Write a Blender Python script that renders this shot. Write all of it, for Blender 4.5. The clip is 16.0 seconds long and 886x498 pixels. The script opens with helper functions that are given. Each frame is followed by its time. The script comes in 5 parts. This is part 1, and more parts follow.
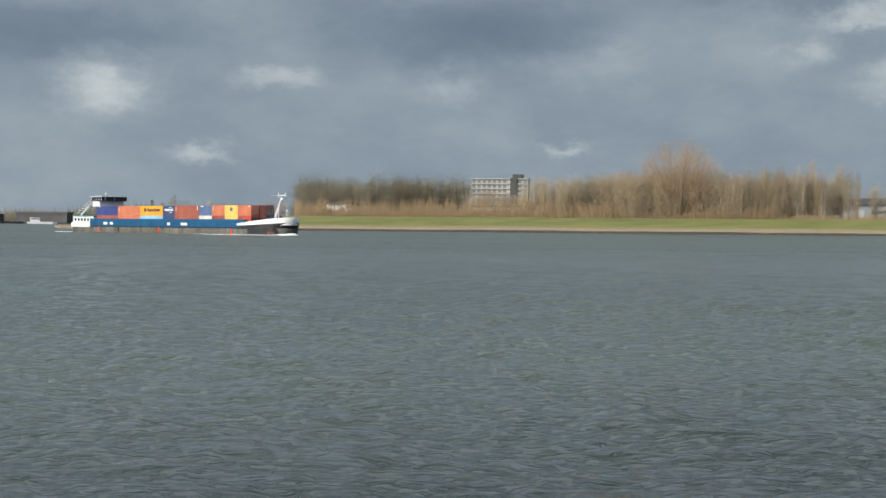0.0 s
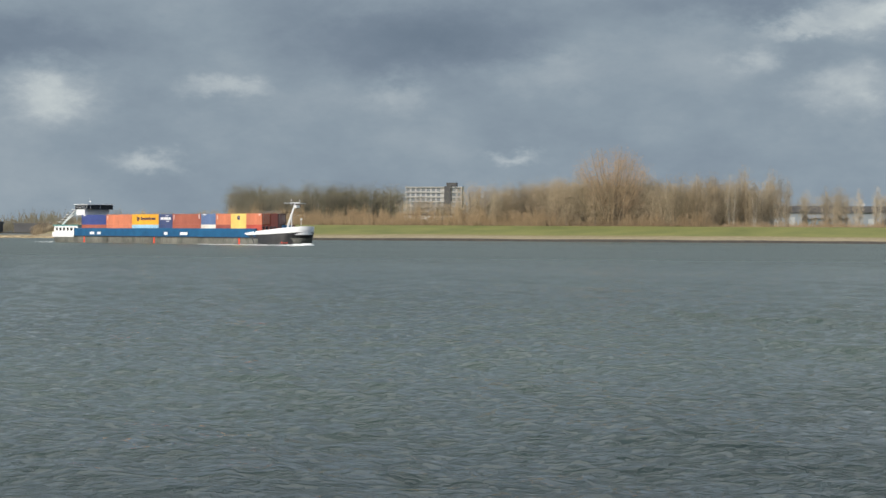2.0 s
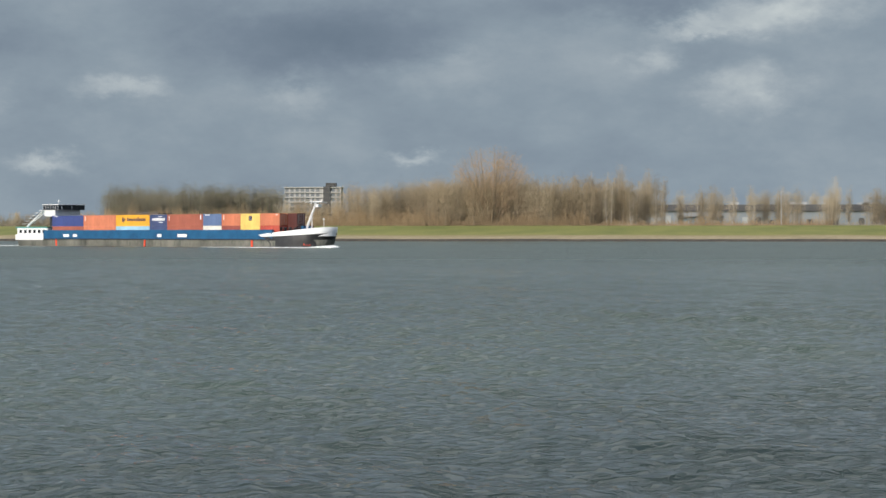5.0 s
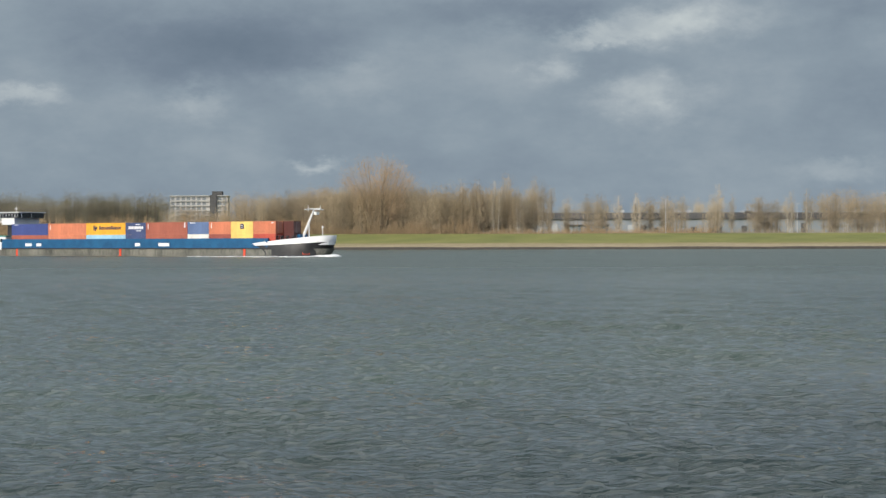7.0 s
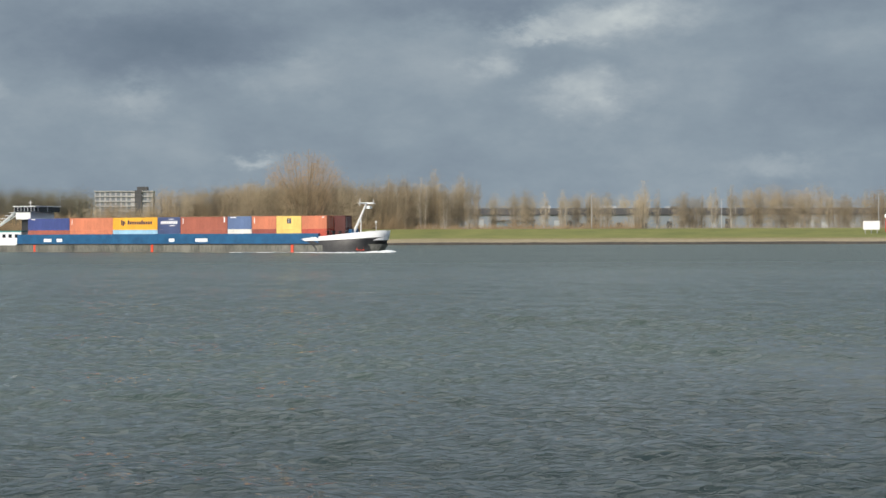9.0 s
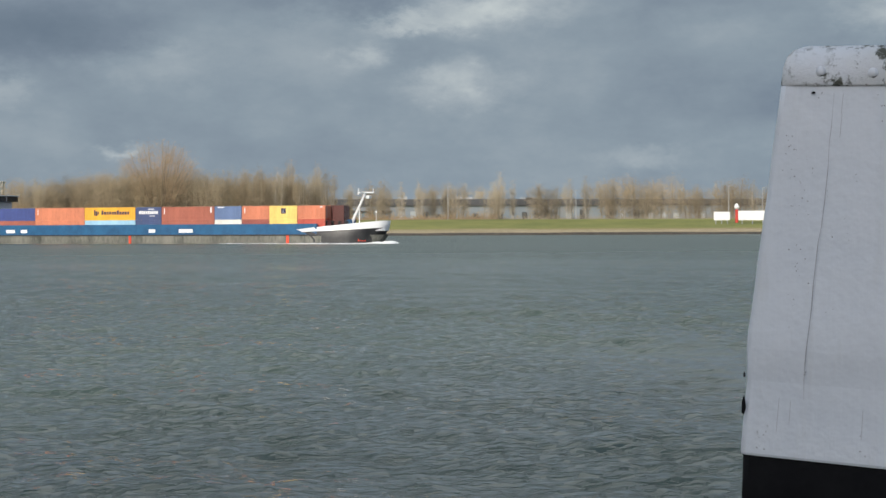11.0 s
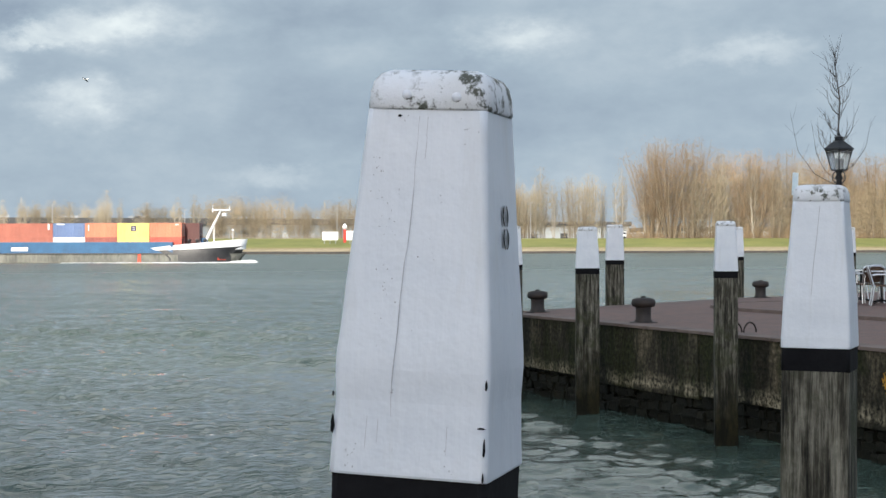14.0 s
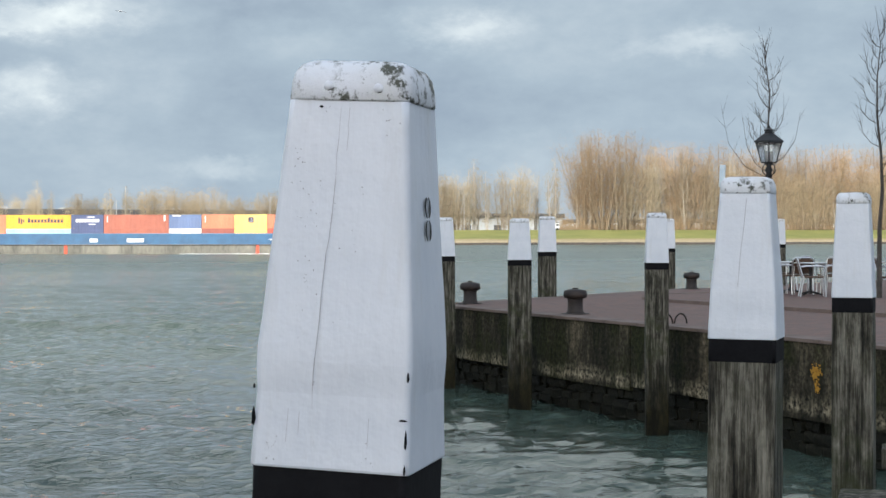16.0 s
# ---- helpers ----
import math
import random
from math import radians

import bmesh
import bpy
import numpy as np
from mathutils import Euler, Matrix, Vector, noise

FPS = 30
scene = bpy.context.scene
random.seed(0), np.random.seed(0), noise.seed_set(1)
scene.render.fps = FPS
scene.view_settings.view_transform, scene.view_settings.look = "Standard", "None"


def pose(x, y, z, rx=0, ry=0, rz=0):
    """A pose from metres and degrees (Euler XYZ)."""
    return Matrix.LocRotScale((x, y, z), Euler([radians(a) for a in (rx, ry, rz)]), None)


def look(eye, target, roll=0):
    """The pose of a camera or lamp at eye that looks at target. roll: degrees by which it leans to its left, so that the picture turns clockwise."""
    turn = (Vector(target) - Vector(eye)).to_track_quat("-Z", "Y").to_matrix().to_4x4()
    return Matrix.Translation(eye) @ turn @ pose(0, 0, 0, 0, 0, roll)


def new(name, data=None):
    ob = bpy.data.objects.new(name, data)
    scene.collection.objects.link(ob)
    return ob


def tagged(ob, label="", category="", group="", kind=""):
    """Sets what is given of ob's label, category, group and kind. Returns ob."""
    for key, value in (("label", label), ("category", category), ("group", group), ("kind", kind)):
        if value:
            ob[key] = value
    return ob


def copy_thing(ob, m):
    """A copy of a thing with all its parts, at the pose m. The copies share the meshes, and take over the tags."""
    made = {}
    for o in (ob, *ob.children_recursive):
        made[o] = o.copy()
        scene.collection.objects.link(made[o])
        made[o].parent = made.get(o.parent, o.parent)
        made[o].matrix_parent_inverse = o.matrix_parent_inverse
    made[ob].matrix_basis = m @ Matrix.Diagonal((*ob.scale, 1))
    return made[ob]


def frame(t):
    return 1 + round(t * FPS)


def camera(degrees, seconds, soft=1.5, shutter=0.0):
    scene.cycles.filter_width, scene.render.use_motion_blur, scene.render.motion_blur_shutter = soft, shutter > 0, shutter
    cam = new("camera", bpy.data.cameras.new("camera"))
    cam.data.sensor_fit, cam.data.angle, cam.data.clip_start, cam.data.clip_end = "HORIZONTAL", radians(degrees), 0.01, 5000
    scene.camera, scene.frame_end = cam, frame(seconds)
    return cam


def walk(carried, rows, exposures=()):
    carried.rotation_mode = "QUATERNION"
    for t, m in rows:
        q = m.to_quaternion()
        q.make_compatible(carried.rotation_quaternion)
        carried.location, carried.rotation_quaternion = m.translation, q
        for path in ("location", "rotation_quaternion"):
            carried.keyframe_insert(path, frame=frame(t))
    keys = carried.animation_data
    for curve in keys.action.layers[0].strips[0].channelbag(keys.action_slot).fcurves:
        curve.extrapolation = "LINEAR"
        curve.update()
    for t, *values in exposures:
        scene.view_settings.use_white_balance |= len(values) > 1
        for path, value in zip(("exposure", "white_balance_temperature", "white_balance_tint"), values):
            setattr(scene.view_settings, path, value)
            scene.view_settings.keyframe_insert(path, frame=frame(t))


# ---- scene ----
EYE = 2.955
cam = camera(29.29, 16.0, soft=1.5)

# seconds, sideways metres, turn, tilt, lean
PATH = [
    (0, -0.005, 10.087, -0.815, -0.494), (0.5, -0.005, 9.731, -0.835, -0.243), (1, -0.004, 9.198, -0.495, -0.283),
    (1.5, -0.004, 8.702, -0.345, -0.349), (2, -0.003, 7.860, -0.518, -0.341), (2.5, -0.002, 6.908, -0.688, -0.310),
    (3, -0.002, 6.014, -0.195, -0.038), (3.5, -0.001, 5.655, -0.455, -0.016), (4, -0.001, 4.679, -0.570, -0.012),
    (6.5, -0.000, 1.600, -0.278, 0.003), (7, 0.000, -0.000, -0.226, 0.138), (7.5, 0.000, -0.178, -0.523, 0.264),
    (8, 0.000, -0.871, -0.145, 0.226), (10.5, 0.006, -5.645, -0.822, 0.197), (11, 0.012, -7.315, -0.706, 0.234),
    (11.5, 0.014, -9.377, -0.674, 0.356), (12, 0.026, -12.273, 0.131, 0.345), (12.5, 0.026, -15.879, -0.581, 0.316),
    (13, 0.040, -19.899, -1.085, 0.265), (13.5, 0.041, -20.140, -0.345, 0.168), (14, 0.047, -20.458, -0.081, 0.105),
    (14.5, 0.056, -20.799, 0.353, 0.391), (15, 0.064, -20.962, -0.229, 0.433), (15.5, 0.062, -21.441, -0.489, 0.153),
    (16, 0.069, -22.700, -0.369, 0.078)]
EXPOSURES = [(0, 0.06), (10.5, 0.04), (11.5, 0.06), (12.0, 0.15), (12.5, 0.50), (13.2, 0.64), (14.5, 0.74), (16, 0.78)]
walk(cam, [(t, pose(x, 0, EYE, 90 + tilt, lean, turn)) for t, x, turn, tilt, lean in PATH], EXPOSURES)

# ---- light ----
SUN_BEARING, SUN_HEIGHT = 217.0, 24.0  # degrees, clockwise from +y


def sun_way():
    b, h = radians(SUN_BEARING), radians(SUN_HEIGHT)
    return Vector((math.sin(b) * math.cos(h), math.cos(b) * math.cos(h), math.sin(h)))


world = bpy.data.worlds.new("world")
scene.world = world
world.use_nodes = True
wt = world.node_tree
sky = wt.nodes.new("ShaderNodeTexSky")
sky.sky_type, sky.sun_disc = "NISHITA", False
sky.sun_elevation, sky.sun_rotation = radians(SUN_HEIGHT), radians(SUN_BEARING)
sky.dust_density = 3.0
sky_light = wt.nodes["Background"]
sky_light.inputs["Strength"].default_value = 0.1

sun = new("sun", bpy.data.lights.new("sun", "SUN"))
sun.data.energy, sun.data.angle, sun.data.color = 3.6, radians(0.6), (1.0, 0.93, 0.82)
sun.matrix_world = look(sun_way() * 50, (0, 0, 0))


# ---- materials ----
def tree_of(name):
    m = bpy.data.materials.new(name)
    m.use_nodes = True
    return m, m.node_tree, m.node_tree.nodes["Principled BSDF"]


def node(nt, kind, **values):
    n = nt.nodes.new(kind)
    for key, value in values.items():
        n.inputs[key].default_value = value
    return n


def coords(nt, stretch=(1, 1, 1)):
    co = nt.nodes.new("ShaderNodeTexCoord")
    mp = node(nt, "ShaderNodeMapping", Scale=stretch)
    nt.links.new(co.outputs["Object"], mp.inputs["Vector"])
    return mp.outputs["Vector"]


def noise_tex(nt, vec, scale, detail=5.0, rough=0.6):
    n = node(nt, "ShaderNodeTexNoise", Scale=scale, Detail=detail, Roughness=rough)
    nt.links.new(vec, n.inputs["Vector"])
    return n.outputs["Fac"]


def ramp(nt, fac, stops):
    r = nt.nodes.new("ShaderNodeValToRGB")
    while len(r.color_ramp.elements) < len(stops):
        r.color_ramp.elements.new(0.5)
    for e, (at, c) in zip(r.color_ramp.elements, stops):
        e.position = at
        e.color = (*c, 1) if not isinstance(c, (int, float)) else (c, c, c, 1)
    nt.links.new(fac, r.inputs["Fac"])
    return r.outputs["Color"]


def mix(nt, fac, a, b, how="MIX"):
    m = nt.nodes.new("ShaderNodeMix")
    m.data_type, m.blend_type = "RGBA", how
    for sock, val in ((m.inputs[0], fac), (m.inputs[6], a), (m.inputs[7], b)):
        if isinstance(val, bpy.types.NodeSocket):
            nt.links.new(val, sock)
        elif isinstance(val, (int, float)):
            sock.default_value = val
        else:
            sock.default_value = (*val, 1)
    return m.outputs[2]


def math_node(nt, op, a, b=0.0):
    m = nt.nodes.new("ShaderNodeMath")
    m.operation = op
    for sock, val in zip(m.inputs, (a, b)):
        if isinstance(val, (int, float)):
            sock.default_value = val
        else:
            nt.links.new(val, sock)
    return m.outputs[0]


def bump(nt, bsdf, height, strength=0.4, distance=0.02):
    b = node(nt, "ShaderNodeBump", Strength=strength, Distance=distance)
    nt.links.new(height, b.inputs["Height"])
    nt.links.new(b.outputs["Normal"], bsdf.inputs["Normal"])
    return b


def surface(name, a, b, rough=0.6, metal=0.0, scale=3.0, fine=40.0, relief=0.2, depth=0.01, stretch=(1, 1, 1), vary=0.0):
    """Two colours mixed by a broad and a fine noise, with a fine relief; vary shifts the value from object to object."""
    m, nt, bs = tree_of(name)
    v = coords(nt, stretch)
    big, small = noise_tex(nt, v, scale), noise_tex(nt, v, fine, 3.0)
    both = math_node(nt, "ADD", math_node(nt, "MULTIPLY", big, 0.65), math_node(nt, "MULTIPLY", small, 0.35))
    col = ramp(nt, both, [(0.36, a), (0.64, b)])
    if vary:
        info = nt.nodes.new("ShaderNodeObjectInfo")
        k = math_node(nt, "ADD", math_node(nt, "MULTIPLY", info.outputs["Random"], 2 * vary), 1 - vary)
        col = mix(nt, 1.0, col, k, "MULTIPLY")
    nt.links.new(col, bs.inputs["Base Color"])
    bs.inputs["Roughness"].default_value, bs.inputs["Metallic"].default_value = rough, metal
    bump(nt, bs, both, relief, depth)
    return m


def sky_colours(nt, vec):
    """Broken grey cloud: soft bright and dark banks, named in thousandths of a radian by bearing and height, frayed by noise."""
    banks = [(-246, 239, 75, 42, .8), (54, 252, 62, 15, .5), (-86, 122, 55, 15, .6), (344, 252, 70, 26, .4), (554, 149, 42, 10, .5),
             (604, 290, 110, 40, .3), (1060, 366, 80, 15, .6), (1200, 388, 110, 34, .75), (985, 312, 45, 24, .5),
             (1150, 262, 75, 36, .65), (1470, 129, 62, 18, .35), (1897, 370, 80, 26, .5), (2307, 339, 110, 20, .4),
             (404, 345, 260, 55, -.5), (-346, 330, 230, 40, -.4), (904, 405, 190, 30, -.35), (1557, 400, 170, 40, -.25), (1750, 210, 330, 55, -.25)]
    sep = nt.nodes.new("ShaderNodeSeparateXYZ")
    nt.links.new(vec, sep.inputs[0])
    az = math_node(nt, "ARCTAN2", sep.outputs[0], sep.outputs[1])
    el = math_node(nt, "ARCSINE", sep.outputs[2])
    u = math_node(nt, "ADD", math_node(nt, "MULTIPLY", az, 3000.0), 784.0)
    w = math_node(nt, "MULTIPLY", el, 3000.0)
    flat = nt.nodes.new("ShaderNodeCombineXYZ")
    nt.links.new(math_node(nt, "MULTIPLY", u, 0.001), flat.inputs[0])
    nt.links.new(math_node(nt, "MULTIPLY", w, 0.0018), flat.inputs[1])
    fray = node(nt, "ShaderNodeTexNoise", Scale=8.0, Detail=8.0, Roughness=0.66)
    nt.links.new(flat.outputs[0], fray.inputs["Vector"])
    fs = nt.nodes.new("ShaderNodeSeparateColor")
    nt.links.new(fray.outputs["Color"], fs.inputs[0])
    u2 = math_node(nt, "ADD", u, math_node(nt, "MULTIPLY", math_node(nt, "SUBTRACT", fs.outputs[0], 0.5), 210.0))
    w2 = math_node(nt, "ADD", w, math_node(nt, "MULTIPLY", math_node(nt, "SUBTRACT", fs.outputs[1], 0.5), 105.0))
    total = math_node(nt, "MULTIPLY", math_node(nt, "SUBTRACT", noise_tex(nt, flat.outputs[0], 2.6, 9.0, 0.6), 0.5), 1.25)
    puff = math_node(nt, "ADD", math_node(nt, "MULTIPLY", noise_tex(nt, flat.outputs[0], 11.0, 7.0, 0.55), 1.3), 0.4)
    for bu, bw, ru, rw, amount in banks:
        du = math_node(nt, "DIVIDE", math_node(nt, "SUBTRACT", u2, bu), ru)
        dw = math_node(nt, "DIVIDE", math_node(nt, "SUBTRACT", w2, bw), rw)
        r2 = math_node(nt, "ADD", math_node(nt, "MULTIPLY", du, du), math_node(nt, "MULTIPLY", dw, dw))
        total = math_node(nt, "ADD", total, math_node(nt, "MULTIPLY", math_node(nt, "EXPONENT", math_node(nt, "MULTIPLY", r2, -1.0)), amount if amount < 0 else math_node(nt, "MULTIPLY", puff, amount)))
    lift = nt.nodes.new("ShaderNodeMapRange")
    nt.links.new(w, lift.inputs["Value"])
    for key, value in (("From Min", 420.0), ("From Max", 1300.0), ("To Min", 0.0), ("To Max", 0.78)):
        lift.inputs[key].default_value = value
    scaled = math_node(nt, "ADD", math_node(nt, "ADD", math_node(nt, "MULTIPLY", total, 0.5), 0.42), lift.outputs["Result"])
    return ramp(nt, scaled, [(0.0, (.13, .175, .23)), (0.25, (.185, .235, .295)), (0.42, (.25, .31, .365)), (0.62, (.36, .415, .455)), (0.95, (.57, .62, .62))])


def cloud_the_world():
    """Outside the view the cover goes on: bright broken cloud over the clear sky's colour."""
    co = wt.nodes.new("ShaderNodeTexCoord")
    n = noise_tex(wt, co.outputs["Generated"], 2.2, 6.0, 0.6)
    cover = ramp(wt, n, [(0.3, (2.6, 3.4, 4.7)), (0.62, (5.2, 6.1, 7.4))])
    toward = wt.nodes.new("ShaderNodeVectorMath")
    toward.operation = "DOT_PRODUCT"
    wt.links.new(co.outputs["Generated"], toward.inputs[0])
    toward.inputs[1].default_value = sun_way()
    glow = math_node(wt, "ADD", math_node(wt, "MULTIPLY", toward.outputs["Value"], 0.7), 0.8)
    cover = mix(wt, 1.0, cover, glow, "MULTIPLY")
    wt.links.new(mix(wt, 0.72, sky.outputs["Color"], cover), sky_light.inputs["Color"])


cloud_the_world()


def make_sky_material():
    m, nt, bs = tree_of("cloudy_sky")
    nt.nodes.remove(bs)
    co = nt.nodes.new("ShaderNodeTexCoord")
    nm = nt.nodes.new("ShaderNodeVectorMath")
    nm.operation = "NORMALIZE"
    nt.links.new(co.outputs["Object"], nm.inputs[0])
    em = nt.nodes.new("ShaderNodeEmission")
    nt.links.new(sky_colours(nt, nm.outputs[0]), em.inputs["Color"])
    nt.links.new(em.outputs[0], nt.nodes["Material Output"].inputs["Surface"])
    return m


def make_water():
    m, nt, bs = tree_of("river_water")
    v = coords(nt)
    small = noise_tex(nt, coords(nt, (1.0, 1.5, 1)), 4.2, 4.0, 0.55)
    mid = noise_tex(nt, coords(nt, (1, 1.35, 1)), 0.7, 3.0, 0.5)
    broad = noise_tex(nt, v, 0.035, 3.0)
    calm = ramp(nt, noise_tex(nt, coords(nt, (0.4, 1, 1)), 0.018, 3.0), [(0.35, 0.55), (0.65, 1.0)])
    crest = ramp(nt, small, [(0.44, 0.0), (0.58, 0.35), (0.78, 1.0)])
    h = math_node(nt, "ADD", math_node(nt, "MULTIPLY", crest, 0.06), math_node(nt, "MULTIPLY", mid, 0.10))
    h = math_node(nt, "MULTIPLY", h, calm)
    geo = nt.nodes.new("ShaderNodeNewGeometry")
    sep = nt.nodes.new("ShaderNodeSeparateXYZ")
    nt.links.new(geo.outputs["Position"], sep.inputs[0])
    inside = nt.nodes.new("ShaderNodeMapRange")  # the basin beside the quay lies sheltered
    nt.links.new(sep.outputs[0], inside.inputs["Value"])
    for key, value in (("From Min", 5.5), ("From Max", 10.0), ("To Min", 0.0), ("To Max", 1.0)):
        inside.inputs[key].default_value = value
    short = nt.nodes.new("ShaderNodeMapRange")
    nt.links.new(sep.outputs[1], short.inputs["Value"])
    for key, value in (("From Min", 38.0), ("From Max", 50.0), ("To Min", 0.8), ("To Max", 0.0)):
        short.inputs[key].default_value = value
    h = math_node(nt, "MULTIPLY", h, math_node(nt, "SUBTRACT", 1.0, math_node(nt, "MULTIPLY", inside.outputs[0], short.outputs[0])))
    col = ramp(nt, broad, [(0.35, (.045, .069, .056)), (0.65, (.057, .085, .069))])
    nt.links.new(col, bs.inputs["Base Color"])
    bs.inputs["IOR"].default_value = 1.33
    ruffled = nt.nodes.new("ShaderNodeMapRange")  # the open river is ruffled by fine wind ripples, the basin is not
    nt.links.new(sep.outputs[1], ruffled.inputs["Value"])
    for key, value in (("From Min", 40.0), ("From Max", 220.0), ("To Min", 0.06), ("To Max", 0.30)):
        ruffled.inputs[key].default_value = value
    nt.links.new(ruffled.outputs[0], bs.inputs["Roughness"])
    bump(nt, bs, h, 1.0, 1.0)
    return m


def make_pile_wood():
    m, nt, bs = tree_of("weathered_timber")
    v = coords(nt, (1, 1, 0.055))
    blot = noise_tex(nt, coords(nt), 4.0, 5.0)
    grain = math_node(nt, "ADD", math_node(nt, "MULTIPLY", noise_tex(nt, v, 26.0, 7.0, 0.78), 0.7), math_node(nt, "MULTIPLY", noise_tex(nt, coords(nt, (1, 1, 0.4)), 9.0, 6.0, 0.7), 0.3))
    col = ramp(nt, grain, [(0.41, (.008, .007, .006)), (0.49, (.050, .046, .034)), (0.63, (.24, .225, .18))])
    col = mix(nt, ramp(nt, blot, [(0.48, 0.0), (0.68, 0.8)]), col, (.035, .040, .017))
    sep = nt.nodes.new("ShaderNodeSeparateXYZ")
    co = nt.nodes.new("ShaderNodeTexCoord")
    nt.links.new(co.outputs["Object"], sep.inputs[0])
    tide = math_node(nt, "ADD", sep.outputs[2], math_node(nt, "MULTIPLY", blot, 0.9))
    col = mix(nt, ramp(nt, math_node(nt, "MULTIPLY", tide, 0.5), [(0.36, 1.0), (0.58, 0.7), (0.85, 0.0)]), col, mix(nt, ramp(nt, noise_tex(nt, coords(nt, (1, 1, 0.3)), 6.0, 5.0, 0.7), [(0.45, 0.0), (0.7, 1.0)]), (.006, .006, .003), (.030, .026, .010)))
    nt.links.new(col, bs.inputs["Base Color"])
    bs.inputs["Roughness"].default_value = 0.85
    bump(nt, bs, grain, 0.8, 0.012)
    return m


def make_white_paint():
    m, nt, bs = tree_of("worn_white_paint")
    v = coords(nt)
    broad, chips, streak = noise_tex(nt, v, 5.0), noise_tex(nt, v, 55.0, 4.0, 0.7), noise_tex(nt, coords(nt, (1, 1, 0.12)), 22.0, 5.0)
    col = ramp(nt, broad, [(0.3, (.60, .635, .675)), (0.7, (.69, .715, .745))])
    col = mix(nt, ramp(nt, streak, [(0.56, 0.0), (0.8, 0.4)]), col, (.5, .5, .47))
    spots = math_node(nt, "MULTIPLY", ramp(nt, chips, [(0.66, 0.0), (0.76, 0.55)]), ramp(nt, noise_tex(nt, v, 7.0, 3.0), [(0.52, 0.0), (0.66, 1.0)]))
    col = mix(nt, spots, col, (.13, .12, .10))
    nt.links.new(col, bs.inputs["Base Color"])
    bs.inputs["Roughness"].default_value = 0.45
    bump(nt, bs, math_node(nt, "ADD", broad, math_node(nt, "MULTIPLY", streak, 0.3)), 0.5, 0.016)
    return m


def make_cap_paint():
    m, nt, bs = tree_of("mouldy_white_paint")
    v = coords(nt)
    a, b = noise_tex(nt, v, 26.0, 5.0, 0.75), noise_tex(nt, v, 8.0, 4.0)
    grime = math_node(nt, "MULTIPLY", ramp(nt, a, [(0.52, 0.0), (0.60, 1.0)]), ramp(nt, b, [(0.36, 0.0), (0.50, 1.0)]))
    col = mix(nt, grime, ramp(nt, b, [(0.3, (.74, .76, .79)), (0.7, (.64, .65, .65))]), (.07, .075, .055))
    nt.links.new(col, bs.inputs["Base Color"])
    bs.inputs["Roughness"].default_value = 0.6
    bump(nt, bs, a, 0.5, 0.008)
    return m


def make_wall():
    m, nt, bs = tree_of("stained_concrete")
    v = coords(nt)
    co = nt.nodes.new("ShaderNodeTexCoord")
    sep = nt.nodes.new("ShaderNodeSeparateXYZ")
    nt.links.new(co.outputs["Object"], sep.inputs[0])
    big, fine = noise_tex(nt, v, 1.3, 6.0, 0.65), noise_tex(nt, v, 14.0, 6.0, 0.7)
    drip = noise_tex(nt, coords(nt, (1, 1.0, 0.22)), 1.7, 6.0, 0.7)
    col = ramp(nt, drip, [(0.36, (.007, .007, .004)), (0.5, (.032, .028, .018)), (0.66, (.12, .098, .064))])
    col = mix(nt, ramp(nt, big, [(0.46, 0.0), (0.6, 0.85)]), col, (.022, .025, .008))
    col = mix(nt, 1.0, col, ramp(nt, fine, [(0.36, 0.35), (0.5, 0.95), (0.66, 1.9)]), "MULTIPLY")
    wob = math_node(nt, "ADD", sep.outputs[2], math_node(nt, "MULTIPLY", math_node(nt, "SUBTRACT", big, 0.5), 0.35))
    band = ramp(nt, wob, [(0.50, 0.0), (0.58, 1.0), (0.80, 0.0)])
    col = mix(nt, math_node(nt, "MULTIPLY", band, math_node(nt, "MULTIPLY", ramp(nt, fine, [(0.42, 0.0), (0.58, 1.0)]), ramp(nt, drip, [(0.38, 0.1), (0.58, 1.0)]))), col, (.40, .34, .23))
    col = mix(nt, ramp(nt, wob, [(0.30, 1.0), (0.52, 0.0)]), col, (.010, .010, .006))
    nt.links.new(col, bs.inputs["Base Color"])
    bs.inputs["Roughness"].default_value = 0.9
    bump(nt, bs, math_node(nt, "ADD", fine, drip), 0.7, 0.03)
    return m


def make_bank_sand():
    """Dry sand above the stones, grown over with withered grass towards the dike."""
    m, nt, bs = tree_of("dry_bank_sand")
    v = coords(nt, (0.25, 1, 1))
    co = nt.nodes.new("ShaderNodeTexCoord")
    sep = nt.nodes.new("ShaderNodeSeparateXYZ")
    nt.links.new(co.outputs["Object"], sep.inputs[0])
    big, small = noise_tex(nt, v, 0.12, 5.0, 0.65), noise_tex(nt, v, 1.6, 4.0)
    col = ramp(nt, small, [(0.35, (.27, .205, .12)), (0.65, (.50, .405, .26))])
    up = math_node(nt, "ADD", sep.outputs[2], math_node(nt, "MULTIPLY", math_node(nt, "SUBTRACT", big, 0.5), 2.2))
    grown = ramp(nt, math_node(nt, "MULTIPLY", up, 0.25), [(0.38, 0.0), (0.66, 0.9)])
    nt.links.new(mix(nt, grown, col, mix(nt, small, (.19, .17, .05), (.30, .26, .10))), bs.inputs["Base Color"])
    bs.inputs["Roughness"].default_value = 0.9
    bump(nt, bs, small, 0.6, 0.2)
    return m


